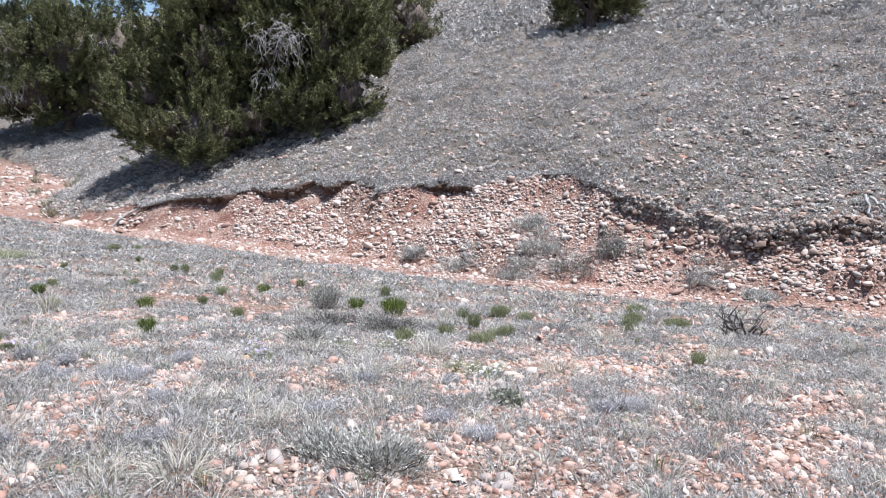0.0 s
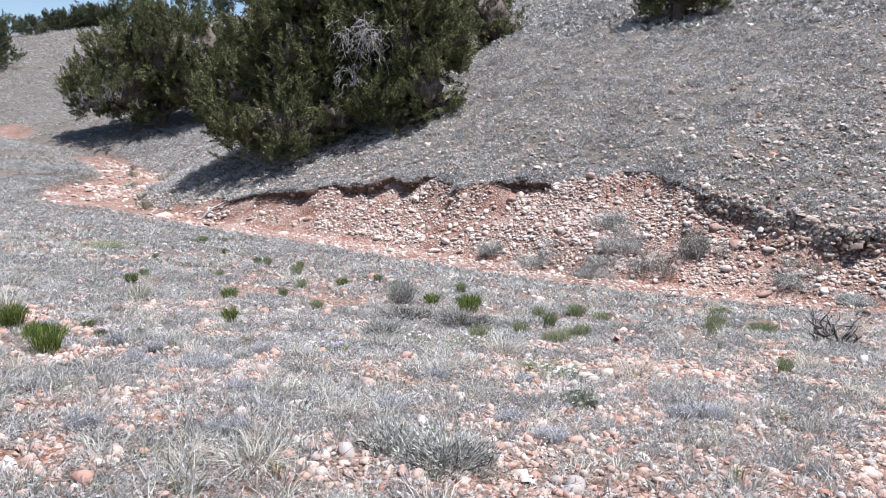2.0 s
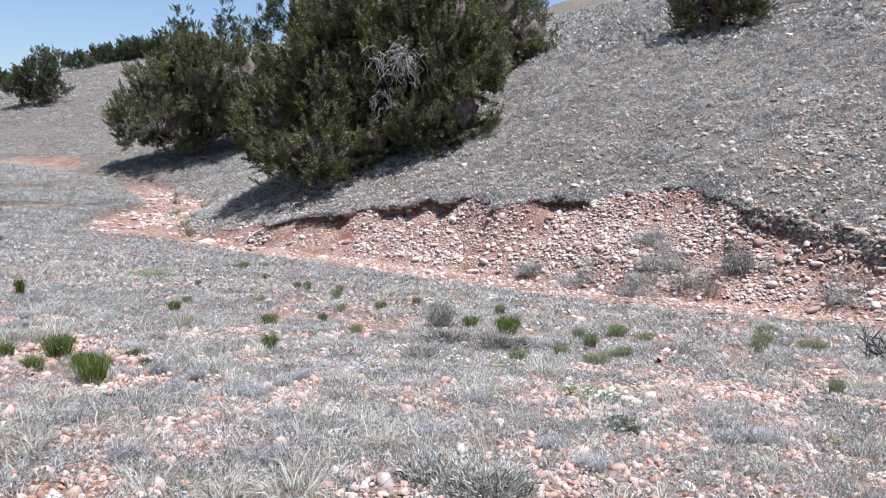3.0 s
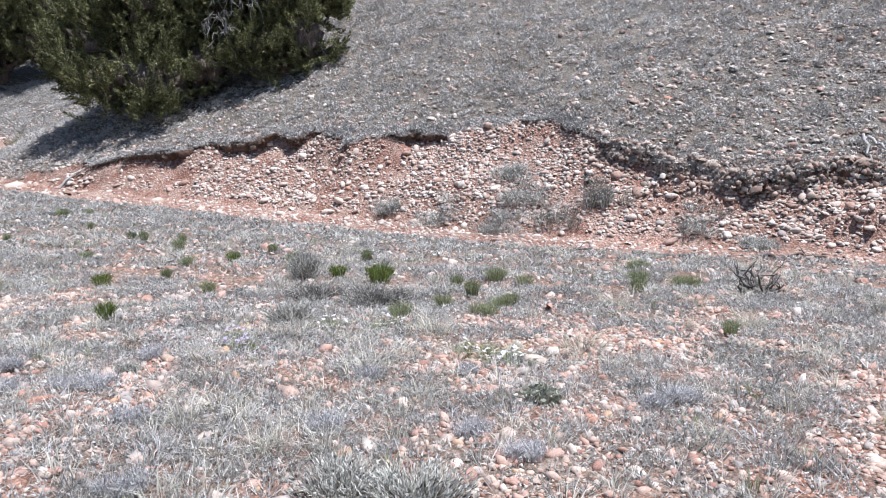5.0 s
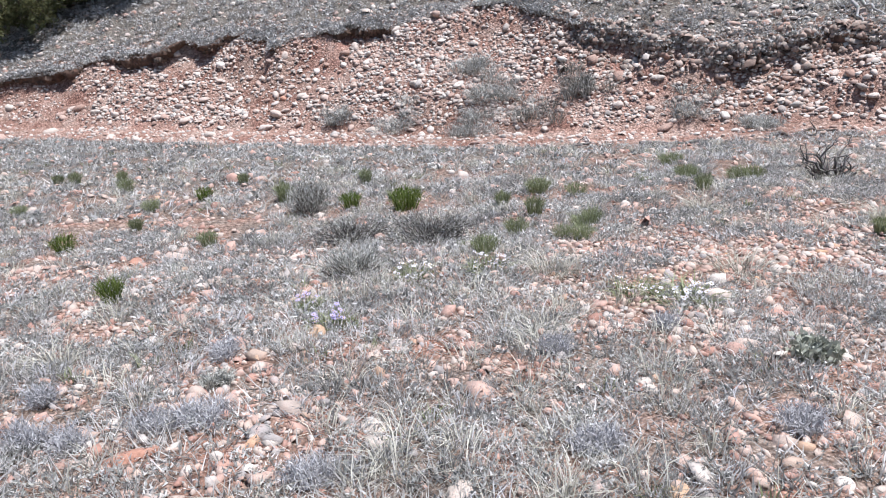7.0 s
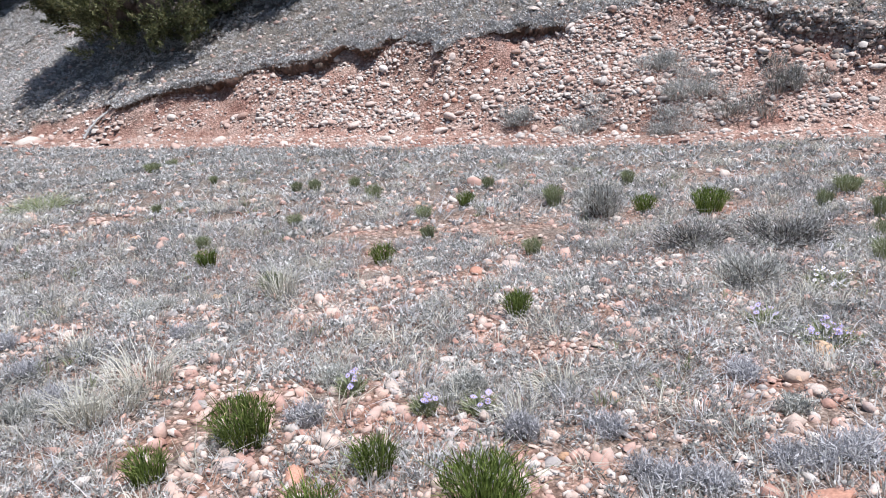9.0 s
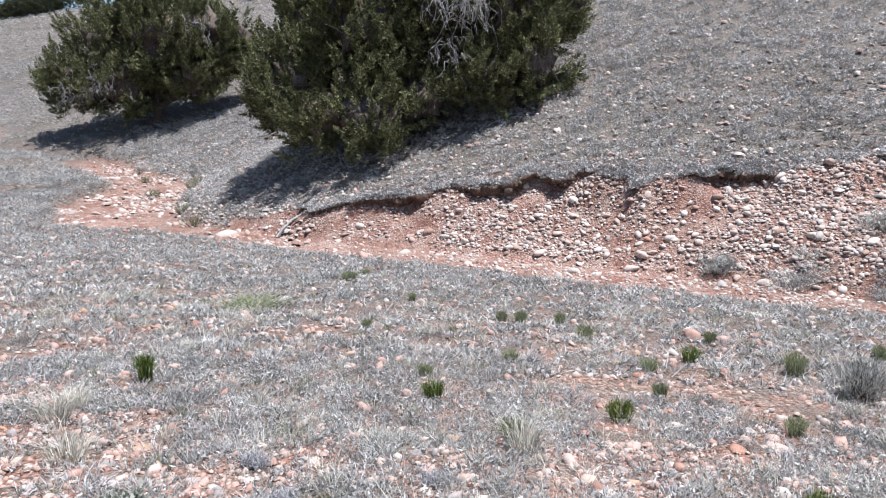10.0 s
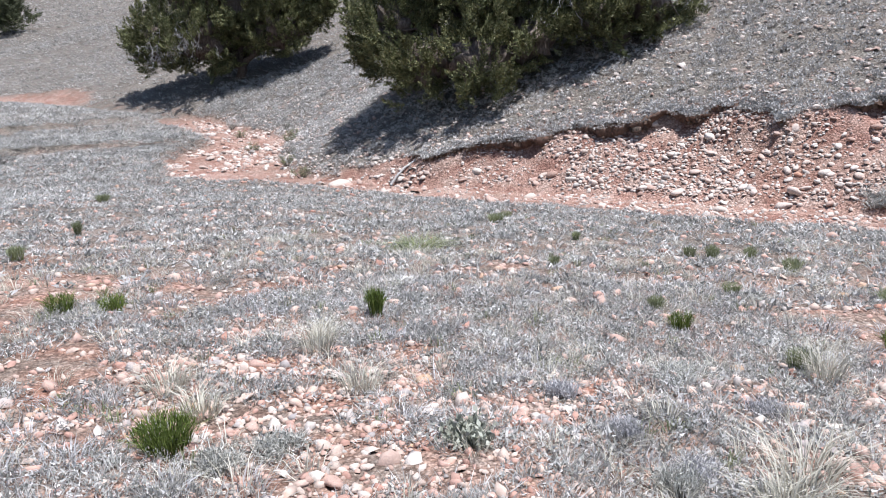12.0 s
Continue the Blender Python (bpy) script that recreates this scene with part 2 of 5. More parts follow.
SOIL = ground_material()
PEBBLE_STOPS = [(.0, (.30, .165, .125)), (.16, (.40, .255, .205)), (.34, (.43, .305, .25)), (.52, (.45, .35, .29)), (.70, (.48, .39, .33)), (.82, (.56, .50, .44)), (.90, (.30, .27, .255)), (.96, (.38, .34, .31)), (1, (.46, .28, .165))]
PEBBLE = stone_material("pebble_stone", PEBBLE_STOPS)
PEBBLE_ONE = stone_material("field_stone", PEBBLE_STOPS, single=True)
COBBLE_STOPS = [(.0, (.28, .18, .14)), (.15, (.40, .29, .24)), (.4, (.47, .385, .33)), (.65, (.51, .44, .385)), (.86, (.60, .545, .49)), (.94, (.34, .31, .28)), (1, (.30, .26, .235))]
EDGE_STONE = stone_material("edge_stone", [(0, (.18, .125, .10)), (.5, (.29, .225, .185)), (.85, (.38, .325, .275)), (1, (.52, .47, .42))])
COBBLE = stone_material("bank_cobble", COBBLE_STOPS)
COBBLE_ONE = stone_material("bank_rock", COBBLE_STOPS, single=True)
PALE_STONE = stone_material("pale_stone", [(0, (.44, .375, .32)), (1, (.54, .48, .415))], single=True)
RED_STONE = stone_material("red_stone", [(0, (.38, .20, .14)), (1, (.46, .25, .17))], single=True)
ORANGE_STONE = stone_material("ochre_stone", [(0, (.42, .28, .18)), (1, (.45, .31, .20))], single=True)
# brown sod, darkened further to paint in the shade under the bank's lip
SHADED_SOD = stone_material("sod", [(0, (0.072, 0.045, 0.030)), (.5, (0.102, 0.060, 0.042)), (1, (0.132, 0.102, 0.078))], dirt=(.2, .1, .07))
DRY = plant_material("dry_grass", [(0, (0.19, 0.186, 0.162)), (.3, (0.32, 0.310, 0.282)), (.6, (0.45, 0.430, 0.402)), (.85, (0.59, 0.558, 0.522)), (1, (0.70, 0.66, 0.61))], 1.6, .3, (.62, 1.12))
CUSHION = plant_material("grey_cushion_plants", [(0, (0.208, 0.209, 0.182)), (.4, (0.338, 0.335, 0.305)), (.75, (0.494, 0.474, 0.448)), (1, (0.663, 0.632, 0.598))], 1.6)
HILL = plant_material("hill_plants", [(0, (0.24, 0.23, 0.212)), (.4, (0.37, 0.355, 0.33)), (.75, (0.48, 0.458, 0.43)), (1, (0.58, 0.55, 0.52))], .9, 0.12, (.7, 1.2))
STRAW = plant_material("straw", [(0, (.34, .31, .24)), (.5, (.50, .47, .39)), (1, (.64, .60, .50))], 2)
LILAC = plant_material("lilac_grey_leaves", [(0, (.27, .26, .255)), (.5, (.42, .405, .405)), (1, (.60, .58, .575))], 2)
GREEN = plant_material("fresh_green", [(0, (.05, .07, .014)), (.5, (.115, .155, .032)), (1, (.25, .30, .08))], 3, .3)
OLIVE = plant_material("dull_green", [(0, (.15, .17, .075)), (.5, (.24, .26, .135)), (1, (.35, .36, .225))], 3, .3)
SAGE = plant_material("sage_leaves", [(0, (.20, .195, .165)), (.45, (.39, .38, .335)), (1, (.62, .60, .54))], 3, .15)
BANKSAGE = plant_material("pale_shrub_leaves", [(0, (.26, .255, .23)), (.5, (.40, .39, .355)), (1, (.58, .56, .51))], 3, .15)
DARKSAGE = plant_material("dark_sage_leaves", [(0, (.10, .09, .074)), (.5, (.22, .208, .18)), (1, (.54, .52, .475))], 3, .15)
GREYGREEN = plant_material("grey_green_leaves", [(0, (.20, .205, .155)), (.5, (.33, .335, .265)), (1, (.50, .50, .41))], 3, .2)
PETAL = plant_material("petals", [(0, (.55, .50, .66)), (.5, (.72, .69, .78)), (1, (.80, .79, .80))], 3, .3, (.95, 1.05))
PURPLE = plant_material("violet_petals", [(0, (.34, .28, .55)), (1, (.55, .48, .72))], 3, .3, (.95, 1.05))
YELLOW = plant_material("flower_eyes", [(0, (.55, .40, .08)), (1, (.65, .48, .12))], 3, 0)
JUNIPER = plant_material("juniper_foliage", [(0, (.060, .066, .030)), (.45, (.115, .122, .054)), (.8, (.185, .185, .082)), (.95, (.26, .245, .115)), (1, (.33, .30, .20))], 2.2, .10, (.55, 1.4))
FARGREEN = plant_material("distant_foliage", [(0, (.042, .050, .028)), (.6, (.088, .097, .050)), (1, (.15, .155, .085))], .2, .12)
BARK = bark_material("juniper_bark", (.07, .05, .04), (.22, .18, .15))
DEADWOOD = bark_material("dead_wood", (.26, .24, .22), (.55, .52, .49))
CHARRED = bark_material("dark_dead_stems", (.06, .053, .048), (.24, .215, .195))


# ---- building helpers ----
def axis(knots):
    """Grid lines whose spacing changes gradually between the knots (place, spacing)."""
    out = [knots[0][0]]
    for (a, s), (b, e) in zip(knots, knots[1:]):
        n = max(1, int(round((b - a) / ((s + e) / 2))))
        w = np.linspace(s, e, n)
        out += list(a + (b - a) * np.cumsum(w) / w.sum())
    return np.array(out)


def mesh_from(name, co, faces, mat, smooth=False):
    """A mesh from arrays of corners and of faces of one size."""
    me = bpy.data.meshes.new(name)
    n = faces.shape[1]
    me.vertices.add(len(co)), me.loops.add(faces.size), me.polygons.add(len(faces))
    me.vertices.foreach_set("co", np.ascontiguousarray(co, np.float32).ravel())
    me.loops.foreach_set("vertex_index", np.ascontiguousarray(faces, np.int32).ravel())
    me.polygons.foreach_set("loop_start", np.arange(0, faces.size, n, dtype=np.int32))
    if smooth:
        me.polygons.foreach_set("use_smooth", np.ones(len(faces), bool))
    me.materials.append(mat)
    me.update(calc_edges=True)
    return me


def under(ob, parent, label=""):
    ob.parent = parent
    return tagged(ob, label)


def piece(name, co, faces, mat, parent, label="", smooth=False):
    """One part of a thing, given in the thing's own frame."""
    return under(new(name, mesh_from(name, co, faces, mat, smooth)), parent, label)


def thing(name, x, y, label, category, group="", z=None, turn=0.0):
    ob = new(name)
    ob.empty_display_size = .1
    ob.matrix_basis = pose(x, y, high_at(x, y) if z is None else z, 0, 0, turn)
    return tagged(ob, label, category, group)


def ball(level):
    bm = bmesh.new()
    bmesh.ops.create_icosphere(bm, subdivisions=level, radius=1)
    co = np.array([v.co[:] for v in bm.verts])
    fa = np.array([[v.index for v in f.verts] for f in bm.faces])
    bm.free()
    return co, fa


BALLS = {k: ball(k) for k in (1, 2, 3)}


def turns(rng, n, tilt=.35):
    """Random turns about the vertical with some tilt."""
    a, t, p = rng.uniform(0, 2 * np.pi, n), rng.normal(0, tilt, n), rng.uniform(0, 2 * np.pi, n)
    ca, sa, ct, st, cp, sp = np.cos(a), np.sin(a), np.cos(t), np.sin(t), np.cos(p), np.sin(p)
    o, i = np.zeros(n), np.ones(n)
    rz = np.stack([ca, -sa, o, sa, ca, o, o, o, i], -1).reshape(-1, 3, 3)
    rx = np.stack([i, o, o, o, ct, -st, o, st, ct], -1).reshape(-1, 3, 3)
    rp = np.stack([cp, -sp, o, sp, cp, o, o, o, i], -1).reshape(-1, 3, 3)
    return rp @ rx @ rz


def stones(rng, x, y, z, size, level=1, flat=(.45, .8), sink=.35, tilt=.35, lumpy=.085):
    """Many rounded stones: corners and triangles."""
    base, fa = BALLS[level]
    if level == 1:
        fa = fa[base[fa][:, :, 2].min(1) > -.99]
    n = len(x)
    sc = np.stack([rng.uniform(.85, 1.3, n), rng.uniform(.6, .95, n), rng.uniform(*flat, n)], -1) * size[:, None] / 2
    way = rng.normal(0, 1, (n, 4, 3))
    bump = 1 + .10 * np.sin(np.einsum("vj,nkj->nvk", base, way) * 2.3 + rng.uniform(0, 6, (n, 1, 4))).sum(2) + rng.normal(0, lumpy, (n, len(base)))
    co = base[None] * bump[:, :, None] * sc[:, None, :]
    co = np.einsum("nij,nvj->nvi", turns(rng, n, tilt), co)
    co += np.stack([x, y, z + sc[:, 2] * (1 - 2 * sink)], -1)[:, None, :]
    return co.reshape(-1, 3), (fa[None] + (np.arange(n) * len(base))[:, None, None]).reshape(-1, 3)


def blades(rng, x, y, z, per, tall, wide, spread, lean=.5, thin=.006, bend=.4, simple=False, up=None):
    """Tufts of narrow leaves: per leaves in each tuft, in tufts of that radius (wide) and height (tall)."""
    n = len(x)
    m = n * per
    tall, wide = np.repeat(np.broadcast_to(tall, n), per), np.repeat(np.broadcast_to(wide, n), per)
    a, r = rng.uniform(0, 2 * np.pi, m), np.sqrt(rng.uniform(0, 1, m))
    ox, oy = np.cos(a) * r * wide * spread, np.sin(a) * r * wide * spread
    root = np.stack([np.repeat(x, per) + ox, np.repeat(y, per) + oy, np.repeat(z, per)], -1)
    b = a + rng.normal(0, .6, m)
    out = (lean * (r * .8 + .2) + rng.normal(0, .14, m)) * wide * 1.6
    h = tall * rng.uniform(.55, 1.1, m)
    mid = root + np.stack([np.cos(b) * out * .35, np.sin(b) * out * .35, h * .58], -1)
    tip = root + np.stack([np.cos(b) * out * (1 + bend), np.sin(b) * out * (1 + bend), h * rng.uniform(.7, 1.05, m)], -1)
    c = rng.uniform(0, np.pi, m)
    w = (np.broadcast_to(thin, m) * rng.uniform(.6, 1.3, m))[:, None] * np.stack([np.cos(c), np.sin(c), np.zeros(m)], -1)
    root[:, 2] -= .01
    if simple:
        co = np.stack([root - w, root + w, tip], 1)
        return co.reshape(-1, 3), np.arange(m * 3).reshape(-1, 3)
    co = np.stack([root - w, root + w, mid + w * .9, mid - w * .9, tip], 1)
    k = (np.arange(m) * 5)[:, None, None]
    fa = np.array([[0, 1, 2], [0, 2, 3], [3, 2, 4]])[None] + k
    return co.reshape(-1, 3), fa.reshape(-1, 3)


def leaves(rng, p, size, out, per=10, spread=.5, slim=.32):
    """Sprays of small pointed leaves round the points p, each spray growing outwards along out."""
    n = len(p)
    m = n * per
    size = np.repeat(np.broadcast_to(size, n), per)[:, None]
    d = np.repeat(out, per, 0) + rng.normal(0, .55, (m, 3)) + np.array([0, 0, .25])
    d /= np.linalg.norm(d, axis=1)[:, None]
    s = np.cross(d, rng.normal(0, 1, (m, 3)))
    s /= np.linalg.norm(s, axis=1)[:, None] + 1e-9
    c = np.repeat(p, per, 0) + rng.normal(0, 1, (m, 3)) * size * spread
    ln = size * rng.uniform(.5, 1.1, (m, 1))
    co = np.stack([c - d * ln * .45, c + s * ln * slim, c + d * ln * .6, c - s * ln * slim], 1)
    return co.reshape(-1, 3), np.arange(m * 4).reshape(-1, 4)


def cushions(rng, x, y, z, wide, tall, per, leaf, slim=.3):
    """Low domes of small leaves."""
    n = len(x)
    m = n * per
    wide, tall, leaf = (np.repeat(np.broadcast_to(v, n), per) for v in (wide, tall, leaf))
    a, u = rng.uniform(0, 2 * np.pi, m), np.sqrt(rng.uniform(0, 1, m))
    ca, sa = np.cos(a), np.sin(a)
    c = np.stack([np.repeat(x, per) + ca * u * wide, np.repeat(y, per) + sa * u * wide,
                  np.repeat(z, per) + tall * np.sqrt(1 - u * u * .95) * rng.uniform(.35, 1, m)], -1)
    d = np.stack([ca * u, sa * u, np.full(m, .55)], -1) + rng.normal(0, .5, (m, 3))
    d /= np.linalg.norm(d, axis=1)[:, None]
    s = np.cross(d, rng.normal(0, 1, (m, 3)))
    s /= np.linalg.norm(s, axis=1)[:, None] + 1e-9
    ln = (leaf * rng.uniform(.6, 1.25, m))[:, None]
    co = np.stack([c - d * ln * .45 + s * ln * slim, c + d * ln * .65, c - d * ln * .45 - s * ln * slim], 1)
    return co.reshape(-1, 3), np.arange(m * 3).reshape(-1, 3)


def tube(points, radii, sides=6):
    """A tapering limb along a line of points."""
    pts = np.asarray(points, float)
    n = len(pts)
    t = np.gradient(pts, axis=0)
    t /= np.linalg.norm(t, axis=1)[:, None] + 1e-9
    ref = np.where(np.abs(t[:, 2:]) > .9, np.array([[1., 0, 0]]), np.array([[0, 0, 1.]]))
    u = np.cross(t, ref)
    u /= np.linalg.norm(u, axis=1)[:, None]
    v = np.cross(t, u)
    a = np.linspace(0, 2 * np.pi, sides, endpoint=False)
    ring = np.cos(a)[None, :, None] * u[:, None] + np.sin(a)[None, :, None] * v[:, None]
    co = (pts[:, None] + ring * np.asarray(radii)[:, None, None]).reshape(-1, 3)
    fa = [(i * sides + j, i * sides + (j + 1) % sides, (i + 1) * sides + (j + 1) % sides, (i + 1) * sides + j) for i in range(n - 1) for j in range(sides)]
    return co, np.array(fa)


def joined(parts_):
    co, fa, k = [], [], 0
    for c, f in parts_:
        co.append(c), fa.append(f + k)
        k += len(c)
    return np.vstack(co), np.vstack(fa)


def crooked(rng, a, b, n=6, wander=.12, sag=0.0):
    """A wandering line from a to b."""
    a, b = np.asarray(a, float), np.asarray(b, float)
    u = np.linspace(0, 1, n)[:, None]
    w = rng.normal(0, 1, (n, 3)) * wander * np.linalg.norm(b - a) * np.sin(u * np.pi) * .7
    return a + (b - a) * u + w - np.array([0, 0, sag]) * np.sin(u * np.pi)


# ---- ground ----
gx = axis([(-900, 120), (-300, 30), (-100, 3), (-45, .8), (-22, .25), (-14, .13), (7, .13), (12, .4), (40, 3), (120, 15), (900, 120)])
gy = axis([(-900, 120), (-120, 15), (-10, 1.5), (-1, .2), (2, .16), (12, .13), (22, .12), (30, .35), (50, .8), (110, 2.5), (300, 25), (900, 120)])
gxx, gyy = np.meshgrid(gx, gy)
gz, gd, gk, gbare = land(gxx, gyy)
cell = np.arange(len(gx) * len(gy)).reshape(len(gy), len(gx))
quads = np.stack([cell[:-1, :-1], cell[:-1, 1:], cell[1:, 1:], cell[1:, :-1]], -1).reshape(-1, 4)
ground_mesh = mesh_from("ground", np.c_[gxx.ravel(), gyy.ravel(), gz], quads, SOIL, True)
up_ = np.where(gd > 0, step(.0, .4, gd - lip(gk)), np.maximum(.75 * step(9, 15, gyy.ravel()), .9 * step(10.5, 13, gk))).astype(np.float32)
ground_mesh.attributes.new("upland", "FLOAT", "POINT").data.foreach_set("value", up_)
ground_mesh.attributes.new("bare", "FLOAT", "POINT").data.foreach_set("value", gbare.astype(np.float32))
ground = tagged(new("ground", ground_mesh), "dry stony hillside and meadow cut by a red earth gully", "ground", kind="structure")


def cover(x, y):
    """How thickly plants cover the meadow, 0 to 1."""
    c = .60 + .30 * rough(x, y, 1.5, 21) + .58 * rough(x, y, .42, 22)
    c = c - .30 * np.exp(-((x + 5.2) ** 2 + (y - 5.8) ** 2) / 2.5) - .06 * np.exp(-((x - 1.8) ** 2 + (y - 4.6) ** 2) / 3) - .2 * np.exp(-((x + 9) ** 2 + (y - 6.5) ** 2) / 3)
    c = c + .13 * step(-3, -1, x) * step(6.5, 5, y)
    return np.clip(c, 0, 1)


def spread_over(rng, n, x0, x1, y0, y1):
    return rng.uniform(x0, x1, n), rng.uniform(y0, y1, n)


# ---- junipers ----
def inside(p, lobes, shrink):
    hit = np.zeros(len(p), bool)
    for c, r in lobes:
        hit |= (((p - c) / r) ** 2).sum(1) < shrink ** 2
    return hit


def juniper(x, y, lobes, seed, label, plumes, size=.45, mat=None, dead=(), limbs=True, group="junipers on the hill", skirt=((-9, .1), (9, .1)), each=88):
    """lobes: (right, back, up, radius across, radius up) in metres from the foot; skirt: how high above the soil the crown ends, from left to right."""
    rng = np.random.default_rng(seed)
    tree = thing("juniper_tree", x, y, label, "tree", group)
    mat = mat or JUNIPER
    lobe = [(np.array(l[:3], float), np.array((l[3], l[3], l[4]))) for l in lobes]
    middle, radius = np.array([l[0] for l in lobe]), np.array([l[1] for l in lobe])
    z0 = tree.matrix_basis.translation.z

    def above(p):
        """Height over the lowest level that the crown may reach."""
        lowest = land(p[:, 0] + x, p[:, 1] + y, False)[0] - z0
        return p[:, 2] - lowest - np.interp(p[:, 0], *zip(*skirt)) - .12 * rough(p[:, 0] + x, p[:, 1] + y, .7, seed)

    # upright plumes of scaly twigs over the lobes, with gaps between them
    weight = radius[:, 0] * radius[:, 2]
    boughs, share_ = max(30, plumes // 9), 12
    pick = rng.choice(len(lobe), boughs * 6, p=weight / weight.sum())
    d = rng.normal(0, 1, (len(pick), 3))
    d /= np.linalg.norm(d, axis=1)[:, None]
    p = middle[pick] + d * radius[pick] * (.98 - .42 * rng.uniform(0, 1, (len(pick), 1)) ** 1.8) * (1 + .2 * rough(d[:, 0] * 3 + pick * 7, d[:, 2] * 3 + d[:, 1] * 2, .6, seed))[:, None]
    keep = ~inside(p, lobe, .55) & (above(p) > .0)
    p, d = np.repeat(p[keep][:boughs], share_, 0), np.repeat(d[keep][:boughs], share_, 0)
    p = p + rng.normal(0, .42, p.shape) * size * (1, 1, 1.25)
    p, d = p[above(p) > 0], d[above(p) > 0]
    n = len(p)
    way = d * .75 + (0, 0, .7) + rng.normal(0, .28, (n, 3))
    way /= np.linalg.norm(way, axis=1)[:, None]
    long = size * rng.uniform(.55, 1.5, n)
    m = n * each
    t = np.tile(np.linspace(0, 1, each), n) + rng.uniform(0, .02, m)
    axis_, long_ = np.repeat(way, each, 0), np.repeat(long, each)
    off = rng.normal(0, 1, (m, 3))
    off -= axis_ * (off * axis_).sum(1)[:, None]
    off /= np.linalg.norm(off, axis=1)[:, None]
    c = np.repeat(p, each, 0) + axis_ * (long_ * (t - .35))[:, None] + off * (long_ * .25 * (1.05 - t) ** .7 * np.sqrt(rng.uniform(.1, 1, m)))[:, None]
    out = axis_ * .8 + off * .7 + rng.normal(0, .3, (m, 3))
    out /= np.linalg.norm(out, axis=1)[:, None]
    side = np.cross(out, rng.normal(0, 1, (m, 3)))
    side /= np.linalg.norm(side, axis=1)[:, None] + 1e-9
    ln = (long_ * rng.uniform(.11, .21, m) * (1 if limbs else 1.7))[:, None]
    ok = above(c) > -.12
    co = np.stack([c + side * ln * .21 - out * ln * .4, c + out * ln * .7, c - side * ln * .21 - out * ln * .4], 1)[ok].reshape(-1, 3)
    piece("crown", co, np.arange(len(co)).reshape(-1, 3), mat, tree)
    if not limbs:
        co, fa = tube(crooked(rng, (0, 0, -.3), lobe[0][0], 5), np.linspace(.16, .05, 5))
        piece("trunk", co, fa, BARK, tree)
        return tree
    # spiky bark-coloured balls added inside the crown to block light and darken gaps
    ball_co, ball_fa = BALLS[3]
    runs = []
    for mid, r in lobe:
        h = mid + ball_co * r * (.48 + rng.normal(0, .12, (len(ball_co), 1)))
        h[:, 2] += np.clip(.3 - above(h), 0, None)
        runs.append((h, ball_fa))
    co, fa = joined(runs)
    tagged(piece("crown_core", co, fa, BARK, tree, "dark lumpy core added to block light inside the crown"), kind="stuff")
    fork = np.array((lobe[0][0][0] * .25, lobe[0][0][1] * .25, .55))
    co, fa = tube(crooked(rng, (0, 0, -.4), fork, 5, .06), np.linspace(.34, .24, 5), 8)
    piece("trunk", co, fa, BARK, tree, smooth=True)
    for c, r in lobe:
        line = crooked(rng, fork, c + (0, 0, r[2] * .25), 7, .09)
        runs = [tube(line, np.linspace(.15, .04, 7), 6)]
        for _ in range(9):
            q = line[rng.integers(2, 7)]
            e = rng.normal(0, 1, 3)
            e = c + e / np.linalg.norm(e) * r * .88
            e[2] += max(0, .1 - above(e[None])[0])
            runs.append(tube(crooked(rng, q, e, 5, .12), np.linspace(.045, .008, 5), 4))
        co, fa = joined(runs)
        piece("limb", co, fa, BARK, tree, smooth=True)
    for cx, cy, cz, wide, many in dead:
        runs = []
        for _ in range(many):
            q = np.array((cx, cy, cz)) + rng.normal(0, 1, 3) * wide * (.55, .2, .35)
            e = q + (rng.normal(0, .4) * wide, rng.uniform(-.5, .1) * wide, -rng.uniform(.2, 1.2) * wide)
            line = crooked(rng, q, e, 7, .12, -.12 * wide)
            runs.append(tube(line, np.linspace(.014, .005, 7), 4))
            for _ in range(4):
                w = line[rng.integers(1, 6)]
                runs.append(tube(crooked(rng, w, w + rng.normal(0, .2, 3) * wide - (0, 0, .22 * wide), 4, .15), np.linspace(.009, .003, 4), 4))
        co, fa = joined(runs)
        tagged(piece("dead_branch", co, fa, DEADWOOD, tree, "bleached leafless twigs"), kind="stuff")
    return tree


juniper(-9.6, 25.6, [(-.8, .7, 3.2, 2.4, 2.4), (-.4, .9, 5.3, 1.8, 1.9), (-3.0, -.1, 1.6, 1.35, 1.4), (-2.3, .5, 3.2, 1.35, 1.4), (-.4, -.9, .5, 1.6, 1.3),
                     (1.3, .4, 3.4, 1.55, 1.7), (1.0, .8, 5.4, 1.6, 1.6), (-1.9, -.8, .6, 1.3, 1.2), (-1.5, .6, 4.6, 1.2, 1.3), (-3.9, .1, 1.6, .65, .6), (.9, -.6, 1.0, 1.2, 1.2)], 3,
        "large dark green juniper with dead twigs on the slope", 3300, .44, dead=[(2.3, -1.7, 3.7, .8, 46)],
        skirt=((-5, 2.2), (-3.4, 1.2), (-1.8, .6), (0, .2), (1.2, .25), (2.5, .6)))
juniper(-6.2, 25.2, [(-.1, .5, 2.7, 1.7, 1.9), (.7, -.2, 1.2, 1.1, 1.1), (-.7, -.2, .8, 1.2, 1.1), (.2, .6, 4.3, 1.35, 1.5), (-1.3, .4, 3.2, 1.2, 1.4), (1.15, .5, 2.8, .85, 1.1), (-.5, .3, 5.4, 1.1, 1.1), (1.95, .1, 2.9, .25, .4)], 5,
        "dense dark green juniper uphill of the large one", 1900, .44, dead=[(-1.5, -1.4, 1.6, .5, 18)], skirt=((-2, .7), (-.8, .35), (.5, .1), (1.6, .1), (2.4, .5)))
